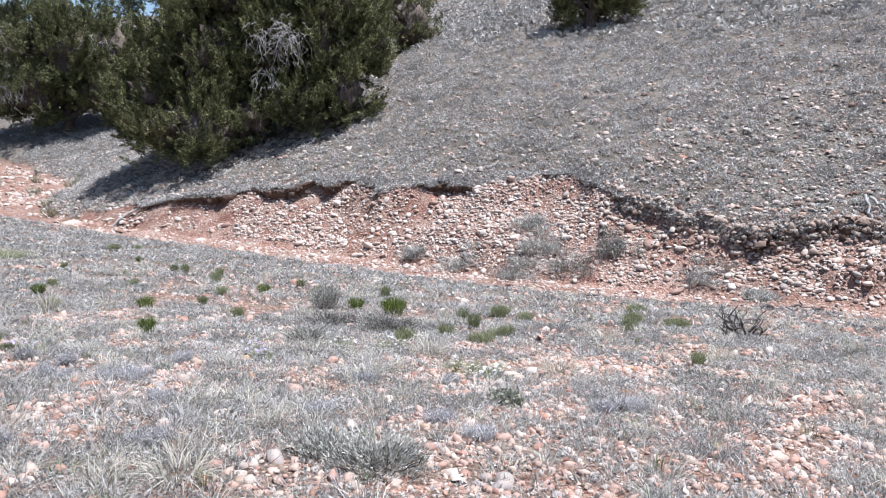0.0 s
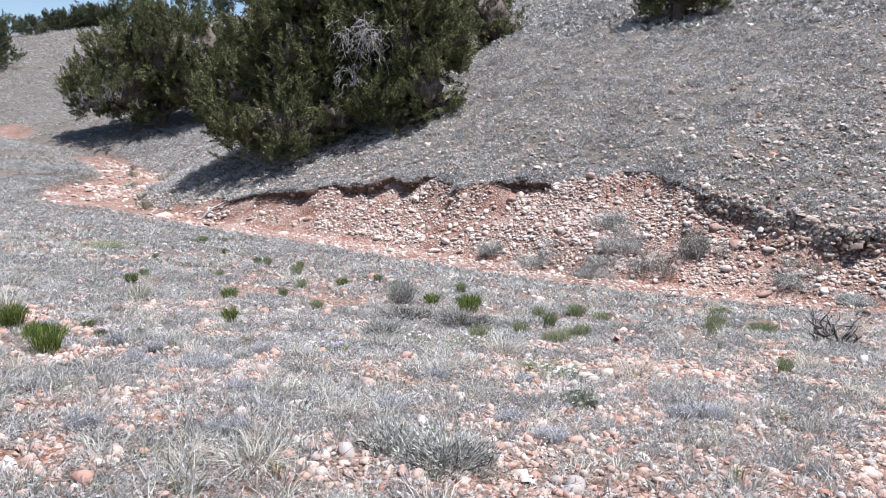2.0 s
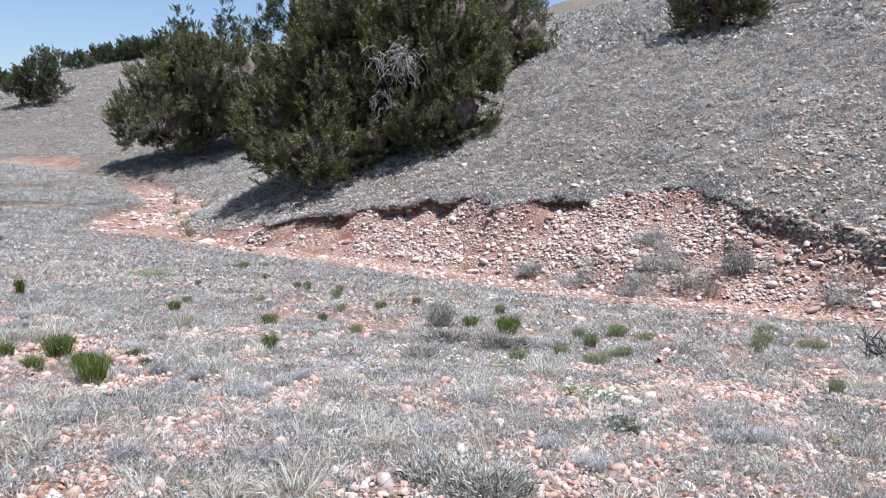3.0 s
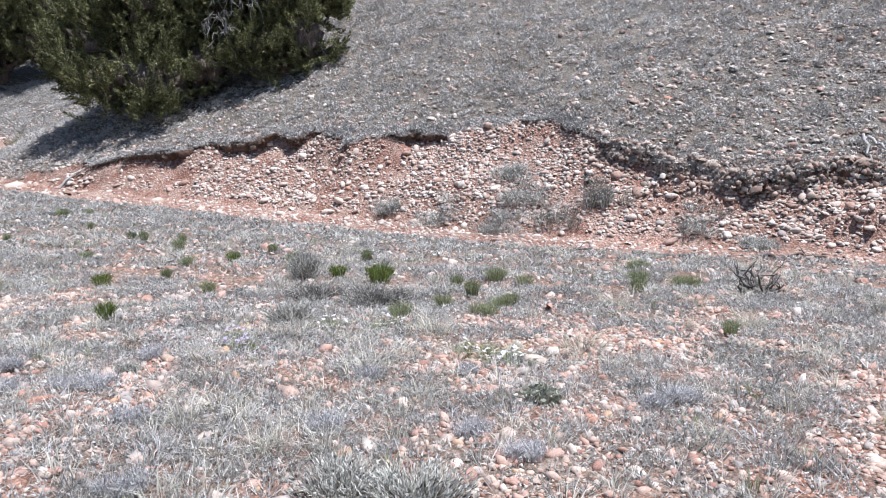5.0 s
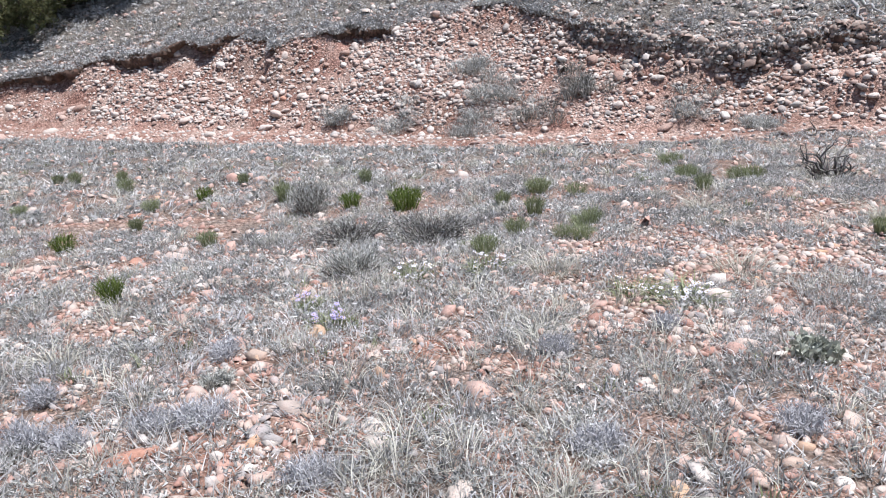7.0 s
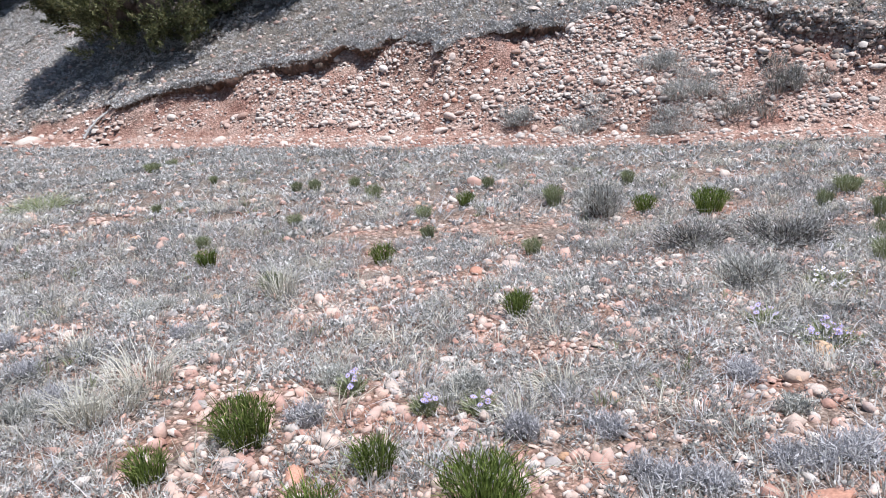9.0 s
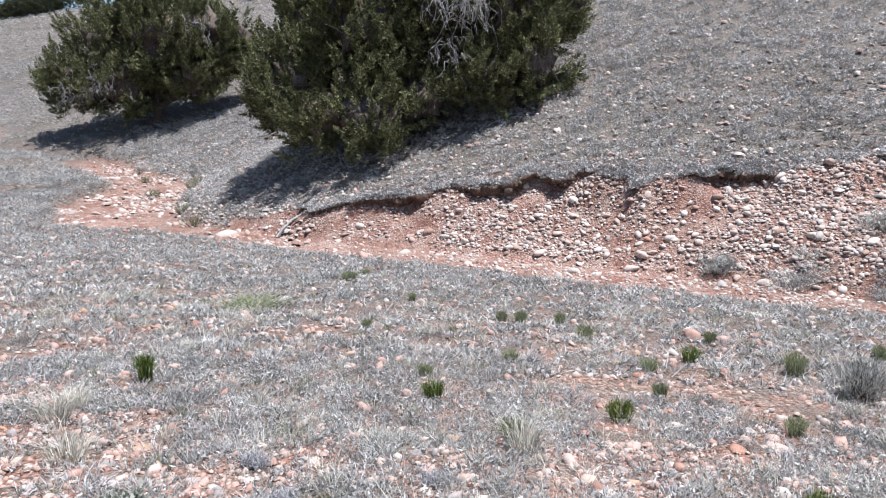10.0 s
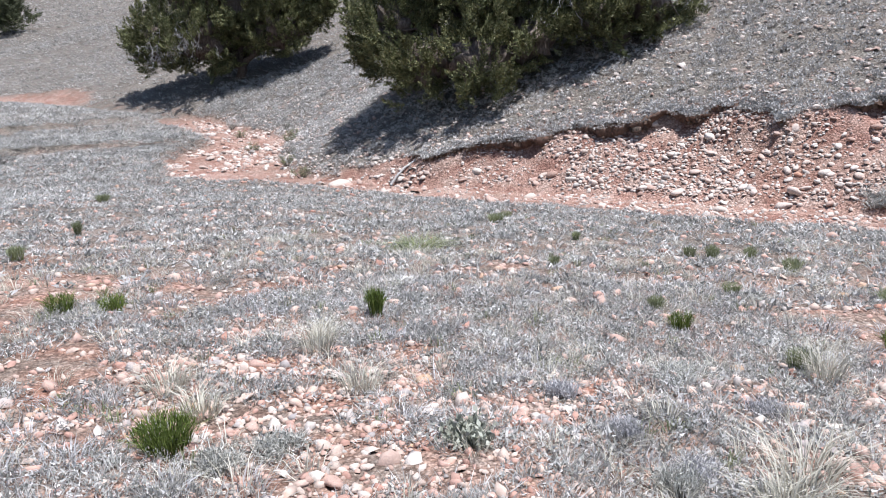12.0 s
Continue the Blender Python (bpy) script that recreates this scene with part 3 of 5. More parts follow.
juniper(-25.3, 40.6, [(.9, 0, 4.2, 3.4, 2.6), (2.9, 0, 4.4, 2.4, 2.0), (-2.0, 0, 4.2, 2.2, 2.0), (-3.6, -.8, 2.0, 2.0, 1.6), (-4.9, -.6, 1.5, 1.15, 1.0), (-1.0, -1.0, 1.9, 2.4, 1.8),
                      (4.9, 0, 4.1, 1.0, 1.2), (2.7, -.4, 2.2, 2.2, 1.6), (.2, 0, 5.3, 1.9, 1.4), (4.0, .2, 3.4, 1.4, 1.2)], 7,
        "wide green juniper with grey dead lower branches", 3000, .55, dead=[(-1.5, -3.0, 2.0, .9, 34), (-3.2, -2.7, 1.5, .7, 20), (3.6, -2.4, 4.6, .7, 14)], skirt=((-6.5, 1.5), (-3.5, .9), (-1, .7), (2, .5), (5, 1.2)))
juniper(3.1, 32.2, [(0, 0, 1.5, 1.5, 1.4), (-.9, 0, .9, 1.0, .8), (.9, 0, 1.0, 1.0, .9), (.2, 0, 2.6, 1.0, 1.0)], 9, "small round dark juniper high on the slope", 700, .4)
juniper(-6.8, 36.0, [(0, 0, 3.0, 2.6, 2.6), (1.8, 0, 2.2, 1.6, 1.7), (-1.8, 0, 2.6, 1.8, 2.0), (.8, 0, 4.6, 1.6, 1.5), (2.9, 0, 1.6, .8, 1.0)], 11, "dark green juniper half hidden behind others", 1300, .5, each=40)
juniper(-42.3, 107, [(0, 0, 3.2, 3.3, 3.0), (-1.2, 0, 2.4, 2.2, 2.2), (1.4, 0, 2.2, 2.2, 2.0)], 13, "round dense juniper on the skyline", 700, .8, FARGREEN, limbs=False, each=30)
juniper(-72.0, 77.4, [(0, 0, 3.0, 2.7, 2.2), (-2.2, 0, 2.1, 1.9, 1.8), (2.4, 0, 2.0, 1.9, 1.7), (.6, 0, 4.0, 1.7, 1.4)], 15, "lone green juniper on the far slope", 700, .75, FARGREEN, limbs=False, skirt=((-5, .8), (0, .2), (5, .5)), each=30)
juniper(-43.6, 36.4, [(0, 0, 2.2, 1.6, 2.2), (-1, 0, 1.4, 1.3, 1.3), (.6, 0, 3.2, 1.0, 1.2)], 17, "green juniper at the edge of the bench", 500, .55, limbs=False, each=40)
far_rng = np.random.default_rng(19)
for fx, fy, w_, h_ in ((-116.7, 107.4, 5.2, 5.1), (-105.2, 101.3, 3.4, 5.2), (-110.5, 124, 4.6, 4.4), (-114, 124, 5, 4.6), (-95.5, 114.5, 4.3, 2.6), (-96.6, 119.5, 3.4, 2.8), (-94, 119.5, 3.2, 3.2), (-92, 121, 3.0, 3.8), (-89.6, 120, 3, 4),
                       (-87.2, 119, 3, 3.4), (-84.7, 119, 3.2, 3), (-81.9, 120, 3.6, 6.6), (-78.3, 119.5, 4.2, 7.8), (-70.4, 119, 4.6, 8.0), (-63.2, 118, 4.1, 7.8), (-59.1, 117, 4.8, 8.2), (-52.6, 115.6, 5.6, 7.2), (-103.3, 103.5, 3.7, 2), (-124, 112, 5, 5)):
    ls = [(far_rng.normal(0, .3) * w_ * .5, far_rng.normal(0, .3), h_ * u, w_ * .5 * (1.15 - u * .4), h_ * .27) for u in (.2, .45, .72)]
    ls.append((w_ * .25, 0, h_ * .3, w_ * .35, h_ * .3))
    juniper(fx, fy, ls, int(abs(fx) * 3), "distant grey green juniper along the ridge", 300, .75, FARGREEN, limbs=False, group="junipers along the ridge", each=24)


# ---- plants and stones that cover the land ----
def stuff(name, co, fa, mat, label, category, smooth=False):
    return tagged(new(name, mesh_from(name, co, fa, mat, smooth)), label, category, kind="stuff")


rng = np.random.default_rng(41)


def meadow_spots(n, x0, x1, y0, y1, dense=1.0, invert=False, base=.0):
    x, y = spread_over(rng, n, x0, x1, y0, y1)
    z, d, k, bare = land(x, y)
    c = cover(x, y)
    want = np.clip((1.15 - c if invert else c) * dense + base, 0, 1) * (1 - np.clip(bare * 1.3, 0, 1))
    keep = (d < -.2) & (rng.uniform(0, 1, n) < want)
    return x[keep], y[keep], z[keep]


# near meadow: fine dry grass, grey cushions, straw
nx_, ny_, nz_ = meadow_spots(21000, -11.5, 5.0, 2.4, 11.5, 1.4, base=-.14)
co, fa = blades(rng, nx_, ny_, nz_, 20, rng.uniform(.035, .10, len(nx_)), rng.uniform(.04, .10, len(nx_)), .8, .55, .0042, .4, True)
stuff("dry_grass", co, fa, DRY, "short dry grey grass in thin tufts over the meadow", "grass")
lx_, ly_, lz_ = meadow_spots(27000, -11.5, 5.5, 2.4, 10.5, 1.4, base=-.12)
far_ = ly_ > 6.8
co, fa = cushions(rng, lx_[~far_], ly_[~far_], lz_[~far_], rng.uniform(.03, .09, (~far_).sum()), rng.uniform(.03, .08, (~far_).sum()), 20, .024, .2)
stuff("matted_plants", co, fa, CUSHION, "low matted grey plants hugging the soil", "ground cover")
co, fa = cushions(rng, lx_[far_], ly_[far_], lz_[far_], rng.uniform(.04, .11, far_.sum()), rng.uniform(.03, .085, far_.sum()), 13, .034, .22)
stuff("meadow_cushions", co, fa, CUSHION, "grey leafy cushions in the meadow", "ground cover")
nx_, ny_, nz_ = meadow_spots(2200, -13, 6.5, 2.2, 14, .8)
co, fa = blades(rng, nx_, ny_, nz_, 34, rng.uniform(.08, .17, len(nx_)), rng.uniform(.07, .13, len(nx_)), .7, .9, .0022, .5)
stuff("straw_grass", co, fa, STRAW, "pale straw bunch grass tufts", "grass")
nx_, ny_, nz_ = meadow_spots(900, -13, 6.5, 2.2, 13, .7)
co, fa = blades(rng, nx_, ny_, nz_, 40, rng.uniform(.05, .10, len(nx_)), rng.uniform(.08, .16, len(nx_)), .9, .6, .0032, .2)
stuff("lilac_cushions", co, fa, LILAC, "bluish grey matted sage cushions", "ground cover")
nx_, ny_, nz_ = meadow_spots(1000, -13, 7, 2.2, 17, .6)
co, fa = blades(rng, nx_, ny_, nz_, 20, rng.uniform(.04, .12, len(nx_)), rng.uniform(.04, .09, len(nx_)), .8, .5, .003, .2)
stuff("green_grass", co, fa, OLIVE, "sparse dull green tufts among dry grass", "grass")
# meadow behind and beside the path
bx_, by_ = spread_over(rng, 9000, -24, 18, -14, 11)
bz_, bd_, bk_, bb_ = land(bx_, by_)
keep = (bd_ < -.4) & ((by_ < 2.4) | (bx_ < -11.5) | (bx_ > 5.5)) & (rng.uniform(0, 1, len(bx_)) < .3 + .7 * cover(bx_, by_))
bx_, by_, bz_ = bx_[keep], by_[keep], bz_[keep]
co, fa = cushions(rng, bx_, by_, bz_, rng.uniform(.06, .16, len(bx_)), rng.uniform(.04, .10, len(bx_)), 6, .085, .24)
stuff("outer_meadow_cushions", co, fa, CUSHION, "grey leafy cushions over the wider meadow", "ground cover")
near_rng = np.random.default_rng(83)
ux, uy = near_rng.uniform(-13, 7, 9000), near_rng.uniform(-5, 2.5, 9000)
uz, uc = land(ux, uy)[0], cover(ux, uy)
green_ = near_rng.uniform(0, 1, len(ux)) < uc
co, fa = cushions(near_rng, ux[green_], uy[green_], uz[green_], near_rng.uniform(.05, .13, green_.sum()), near_rng.uniform(.04, .09, green_.sum()), 12, .045, .22)
stuff("path_cushions", co, fa, CUSHION, "grey leafy cushions along the walked ground", "ground cover")
co, fa = stones(near_rng, ux[~green_], uy[~green_], uz[~green_], near_rng.gamma(2.2, .014, (~green_).sum()) + .02, 1, (.45, .8), .36, .4, .18)
stuff("path_gravel", co, fa, PEBBLE, "pink and tan gravel along the walked ground", "gravel")
# meadow farther off
fx_, fy_ = spread_over(rng, 46000, -32, 12, 10.5, 30)
fz_, fd_, fk_, fb_ = land(fx_, fy_)
keep = (fd_ < -.3) & (fb_ < .35) & (rng.uniform(0, 1, len(fx_)) < .25 + .75 * cover(fx_, fy_)) & (fy_ > 11.4 - (fx_ < -12) * 4 - (fx_ > 6) * 3 - .8)
fx_, fy_, fz_ = fx_[keep], fy_[keep], fz_[keep]
co, fa = blades(rng, fx_, fy_, fz_, 10, rng.uniform(.05, .12, len(fx_)), rng.uniform(.07, .15, len(fx_)), 1.0, .6, .009, .3, True)
stuff("meadow_grass", co, fa, DRY, "dry grey meadow grass sloping to the gully", "grass")
pick_ = rng.uniform(0, 1, len(fx_)) < .75
co, fa = cushions(rng, fx_[pick_], fy_[pick_], fz_[pick_], rng.uniform(.06, .14, pick_.sum()), rng.uniform(.03, .08, pick_.sum()), 9, .062, .26)
stuff("meadow_mats", co, fa, CUSHION, "leafy grey cushions in the lower meadow", "ground cover")
# bench and far slope beyond the gully's bend
fx_, fy_ = spread_over(rng, 24000, -75, -18, 18, 75)
fz_, fd_, fk_, fb_ = land(fx_, fy_)
keep = (fb_ < .35) & ((fd_ < -.3) | (fk_ > 12.5)) & (rng.uniform(0, 1, len(fx_)) < .35 + .6 * cover(fx_ / 2, fy_ / 2))
fx_, fy_, fz_ = fx_[keep], fy_[keep], fz_[keep]
co, fa = blades(rng, fx_, fy_, fz_, 9, rng.uniform(.08, .2, len(fx_)), rng.uniform(.14, .32, len(fx_)), 1.0, .6, .024, .3, True)
stuff("bench_grass", co, fa, DRY, "sparse dry grass on the far bench and slope", "grass")
fx_, fy_ = spread_over(rng, 12000, -50, -19, 16, 42)
fz_, fd_, fk_, fb_ = land(fx_, fy_)
keep = (fb_ < .3) & (fd_ < -.3)
co, fa = blades(rng, fx_[keep], fy_[keep], fz_[keep], 9, rng.uniform(.07, .15, keep.sum()), rng.uniform(.12, .25, keep.sum()), 1.0, .6, .015, .3, True)
stuff("bench_tufts", co, fa, CUSHION, "low grey tufts on the bench above the wash", "grass")
fx_, fy_ = spread_over(rng, 11000, -125, -28, 66, 128)
fz_, fd_, fk_, fb_ = land(fx_, fy_)
keep = fk_ > 12
co, fa = blades(rng, fx_[keep], fy_[keep], fz_[keep], 8, rng.uniform(.12, .3, keep.sum()), rng.uniform(.3, .6, keep.sum()), 1.0, .6, .05, .3, True)
stuff("ridge_grass", co, fa, DRY, "thin dry grass on the far ridge slope", "grass")
# hill above the bank
hx, hy = spread_over(rng, 64000, -26, 13, 13, 40)
hz, hd, hk, hb = land(hx, hy)
keep = (hd > 0) & (hb < .3) & (hd < 26) & (rng.uniform(0, 1, len(hx)) < np.clip(.62 - hd / 32, .2, 1) * (.45 + .55 * cover(hx, hy)))
hx, hy, hz, hd = hx[keep], hy[keep], hz[keep], hd[keep]
co, fa = cushions(rng, hx, hy, hz, rng.uniform(.07, .17, len(hx)) + hd * .004, rng.uniform(.08, .18, len(hx)) + hd * .003, 26, .045 + hd * .0024, .26)
stuff("hill_mats", co, fa, HILL, "grey matted cushion plants over the hillside", "ground cover")
co, fa = blades(rng, hx, hy, hz, 8, rng.uniform(.05, .11, len(hx)) + hd * .003, rng.uniform(.07, .15, len(hx)) + hd * .004, 1.0, .75, .010, .2, True)
stuff("hill_cushions", co, fa, HILL, "low grey cushion plants over the stony hillside", "ground cover")
hx, hy = spread_over(rng, 13000, -50, 35, 24, 75)
hz, hd, hk, hb = land(hx, hy)
keep = (hd > 14) & (hk < 15)
hx, hy, hz = hx[keep], hy[keep], hz[keep]
co, fa = cushions(rng, hx, hy, hz, rng.uniform(.15, .38, len(hx)), rng.uniform(.1, .22, len(hx)), 7, .24, .3)
stuff("hill_grass", co, fa, HILL, "grey tufts on the upper hillside", "ground cover")
# the torn edge of the sod, jutting out over the bank
def at_edge(k):
    """The foot of the bank at k, and the way along it."""
    i = np.interp(k, KNOT, np.arange(len(KNOT)))
    n = np.arange(len(KNOT))
    return [np.interp(i, n, c) for c in (CURVE[:, 0], CURVE[:, 1], ALONG[:, 0], ALONG[:, 1])]


sk = np.linspace(2.3, 8.45, 900)
fx0, fy0, ftx, fty = at_edge(sk)
so = lip(sk)
so = so + ragged(fx0 + fty * so, fy0 - ftx * so)
lx0, ly0 = fx0 + fty * so, fy0 - ftx * so
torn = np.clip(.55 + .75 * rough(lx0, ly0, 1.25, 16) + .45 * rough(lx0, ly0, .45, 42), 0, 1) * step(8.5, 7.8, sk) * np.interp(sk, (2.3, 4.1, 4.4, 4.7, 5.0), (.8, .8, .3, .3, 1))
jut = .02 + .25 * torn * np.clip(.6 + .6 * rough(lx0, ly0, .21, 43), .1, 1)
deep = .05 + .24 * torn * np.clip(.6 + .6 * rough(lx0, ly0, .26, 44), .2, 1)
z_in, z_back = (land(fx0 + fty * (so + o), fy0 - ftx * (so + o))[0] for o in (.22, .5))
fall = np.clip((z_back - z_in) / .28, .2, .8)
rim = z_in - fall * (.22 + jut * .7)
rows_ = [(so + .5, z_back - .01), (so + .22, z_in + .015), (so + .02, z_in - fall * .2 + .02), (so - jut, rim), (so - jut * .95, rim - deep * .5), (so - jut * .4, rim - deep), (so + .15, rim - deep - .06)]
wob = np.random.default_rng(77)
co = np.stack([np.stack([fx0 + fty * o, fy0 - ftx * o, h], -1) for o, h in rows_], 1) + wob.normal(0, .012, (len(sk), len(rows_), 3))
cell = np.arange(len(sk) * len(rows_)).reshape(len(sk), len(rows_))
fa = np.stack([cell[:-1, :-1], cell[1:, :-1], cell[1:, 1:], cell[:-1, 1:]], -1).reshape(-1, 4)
# the undercut's shade is part of this colour, on top of real shadow
stuff("torn_sod", co.reshape(-1, 3), fa, SHADED_SOD, "torn sod jutting over the cut bank, undercut shade in its colour", "sod")
pick_ = wob.integers(0, len(sk), 2600)
pick_ = pick_[(sk[pick_] > 4.8) | (wob.uniform(0, 1, len(pick_)) < .3)]
u_ = wob.uniform(0, 1.04, len(pick_)) ** .55
o_ = so[pick_] + .5 - u_ * (.5 + jut[pick_])
h_ = z_back[pick_] + (rim - z_back)[pick_] * u_ - .02
co, fa = cushions(wob, fx0[pick_] + fty[pick_] * o_, fy0[pick_] - ftx[pick_] * o_, h_, wob.uniform(.06, .15, len(pick_)), wob.uniform(.05, .12, len(pick_)), 22, .055, .22)
stuff("sod_plants", co, fa, HILL, "grey cushion plants on the torn sod edge", "ground cover")
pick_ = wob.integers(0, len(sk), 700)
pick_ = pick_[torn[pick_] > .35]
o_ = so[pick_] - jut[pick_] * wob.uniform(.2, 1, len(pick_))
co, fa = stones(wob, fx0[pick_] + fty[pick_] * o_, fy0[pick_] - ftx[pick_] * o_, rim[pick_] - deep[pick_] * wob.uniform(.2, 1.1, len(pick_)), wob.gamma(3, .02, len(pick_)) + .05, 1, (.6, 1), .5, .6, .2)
stuff("sod_clods", co, fa, SHADED_SOD, "clods of earth clinging under the sod, coloured as if in shade", "sod")
# sod hanging over the top of the bank; root colour includes the lip's shade
ek = rng.uniform(2.2, 8.6, 1500)
ej = np.interp(ek, KNOT, np.arange(len(KNOT)))
ex, ey = np.interp(ej, np.arange(len(KNOT)), CURVE[:, 0]), np.interp(ej, np.arange(len(KNOT)), CURVE[:, 1])
tx, ty = np.interp(ej, np.arange(len(KNOT)), ALONG[:, 0]), np.interp(ej, np.arange(len(KNOT)), ALONG[:, 1])
off = lip(ek)
hxx, hyy = ex + ty * off, ey - tx * off
off = off + ragged(hxx, hyy)
px_, py_ = ex + ty * (off + .13), ey - tx * (off + .13)
top = land(px_, py_)[0]
push = rng.uniform(-.16, .10, len(ek))
sx_, sy_ = ex + ty * (off + push), ey - tx * (off + push)
keep = (rough(sx_, sy_, .6, 31) > -.2) & ((ek > 4.6) | (rng.uniform(0, 1, len(ek)) < .4))
n_ = keep.sum()
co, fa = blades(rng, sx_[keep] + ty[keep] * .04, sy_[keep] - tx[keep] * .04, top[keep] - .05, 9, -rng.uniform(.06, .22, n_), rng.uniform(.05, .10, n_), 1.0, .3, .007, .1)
stuff("hanging_roots", co, fa, SHADED_SOD, "roots hanging under the bank's edge, darkened for the shade there", "roots")
co, fa = cushions(rng, sx_[keep] + ty[keep] * .05, sy_[keep] - tx[keep] * .05, top[keep] - .05, rng.uniform(.07, .17, n_), rng.uniform(.05, .12, n_), 20, .06, .3)
stuff("edge_mats", co, fa, HILL, "grey plant cushions overhanging the bank's edge", "ground cover")
# stones stuck in the bank's edge downstream
ek2 = rng.uniform(2.4, 4.8, 600)
ej2 = np.interp(ek2, KNOT, np.arange(len(KNOT)))
ex2, ey2 = np.interp(ej2, np.arange(len(KNOT)), CURVE[:, 0]), np.interp(ej2, np.arange(len(KNOT)), CURVE[:, 1])
tx2, ty2 = np.interp(ej2, np.arange(len(KNOT)), ALONG[:, 0]), np.interp(ej2, np.arange(len(KNOT)), ALONG[:, 1])
off2 = lip(ek2) + rng.normal(-.12, .25, len(ek2))
qx2, qy2 = ex2 + ty2 * off2, ey2 - tx2 * off2
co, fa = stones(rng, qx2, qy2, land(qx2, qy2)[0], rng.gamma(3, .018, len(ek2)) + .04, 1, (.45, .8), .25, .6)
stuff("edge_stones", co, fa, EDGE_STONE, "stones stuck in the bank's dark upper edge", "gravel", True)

wk = rng.uniform(2.4, 4.85, 2600)
wj = np.interp(wk, KNOT, np.arange(len(KNOT)))
wcx, wcy = np.interp(wj, np.arange(len(KNOT)), CURVE[:, 0]), np.interp(wj, np.arange(len(KNOT)), CURVE[:, 1])
wtx, wty = np.interp(wj, np.arange(len(KNOT)), ALONG[:, 0]), np.interp(wj, np.arange(len(KNOT)), ALONG[:, 1])
wo = lip(wk)
wo = wo + ragged(wcx + wty * wo, wcy - wtx * wo)
wtop = land(wcx + wty * (wo + .2), wcy - wtx * (wo + .2))[0]
wdrop = rng.uniform(-.06, .36, len(wk))
wo = wo - .03 - np.clip(wdrop, 0, 1) * .2 + .9 * np.clip(-wdrop, 0, 1) + rng.normal(0, .03, len(wk))
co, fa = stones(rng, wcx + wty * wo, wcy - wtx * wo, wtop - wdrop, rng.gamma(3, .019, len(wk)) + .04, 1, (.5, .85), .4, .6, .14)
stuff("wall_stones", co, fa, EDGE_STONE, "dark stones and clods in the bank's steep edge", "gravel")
half = rng.uniform(0, 1, len(wk)) < .12
co, fa = cushions(rng, (wcx + wty * wo)[half], (wcy - wtx * wo)[half], (wtop - wdrop)[half], rng.uniform(.05, .12, half.sum()), rng.uniform(.04, .10, half.sum()), 14, .06, .28)
stuff("wall_plants", co, fa, CUSHION, "grey plants clinging to the bank's steep edge", "ground cover")

# gravel and stones
gx_, gy_, gz_ = meadow_spots(40000, -10.0, 3.8, 2.8, 9.0, 1.25, True, -.12)
co, fa = stones(rng, gx_, gy_, gz_, rng.gamma(2.0, .0115, len(gx_)) + .015, 1, (.45, .85), .36, .5, .2)
stuff("gravel", co, fa, PEBBLE, "pink, tan and white gravel strewn over the soil", "gravel")
gx_, gy_, gz_ = meadow_spots(7000, -13, 5.5, 2.5, 13, .9, True, .05)
co, fa = stones(rng, gx_, gy_, gz_, rng.gamma(2.4, .015, len(gx_)) + .026, 1, (.4, .75), .38, .45, .2)
stuff("pebbles", co, fa, PEBBLE, "rounded pink and tan pebbles in the meadow", "gravel")
gx_, gy_ = spread_over(rng, 7000, -26, 10, 9, 26)
gz_, d_, k_, b_ = land(gx_, gy_)
keep = (d_ < -.3) & (b_ < .4)
co, fa = stones(rng, gx_[keep], gy_[keep], gz_[keep], rng.gamma(4, .013, keep.sum()) + .025, 1, (.4, .75), .3)
stuff("meadow_stones", co, fa, PEBBLE, "scattered pale stones in the lower meadow", "gravel", True)
gx_, gy_ = spread_over(rng, 60000, -24, 13, 12.5, 36)
gz_, d_, k_, b_ = land(gx_, gy_)
keep = (d_ > 0) & (b_ < .3) & (rng.uniform(0, 1, len(gx_)) < np.clip(.62 - d_ / 26, .06, 1) * (.55 + .95 * step(5.2, 4.4, k_)) * (1 + 1.0 * (d_ < lip(k_) + .7)))
co, fa = stones(rng, gx_[keep], gy_[keep], gz_[keep], rng.gamma(4, .017, keep.sum()) + .03, 1, (.4, .75), .3)
stuff("hill_stones", co, fa, COBBLE, "pale stones strewn over the hillside", "gravel", True)
# cobbles of the cut bank and the gully floor
cx_, cy_ = spread_over(rng, 190000, -14, 12, 9.5, 23.5)
cz_, d_, k_, b_ = land(cx_, cy_)
thick = np.interp(k_, (2, 3.5, 4.4, 5, 7.1, 7.6, 7.9, 8.3, 9), (.6, .75, .85, 1, 1, .9, .6, .3, .25)) * np.clip(.85 + .8 * rough(cx_, cy_, .9, 33) + .35 * rough(cx_, cy_, .35, 34), .10, 1)
thick = thick * np.where(d_ > .25, 1, .2)
keep = (b_ > .55) & (d_ > -1.2) & (rng.uniform(0, 1, len(cx_)) < thick * .95)
cx_, cy_, cz_ = cx_[keep], cy_[keep], cz_[keep]
size = rng.gamma(1.9, .021, len(cx_)) + .028
small = size < .16
co, fa = stones(rng, cx_[small], cy_[small], cz_[small], size[small], 1, (.4, .75), .34, .35, .06)
stuff("bank_gravel", co, fa, COBBLE, "tan and pink gravel covering the cut bank", "gravel", True)
co, fa = stones(rng, cx_[~small], cy_[~small], cz_[~small], size[~small], 2, (.35, .6), .36, .35, .06)
stuff("bank_cobbles", co, fa, COBBLE, "rounded tan cobbles lying on the cut bank", "gravel", True)
wx_, wy_ = spread_over(rng, 16000, -34, -11, 20, 40)
wz_, d_, k_, b_ = land(wx_, wy_)
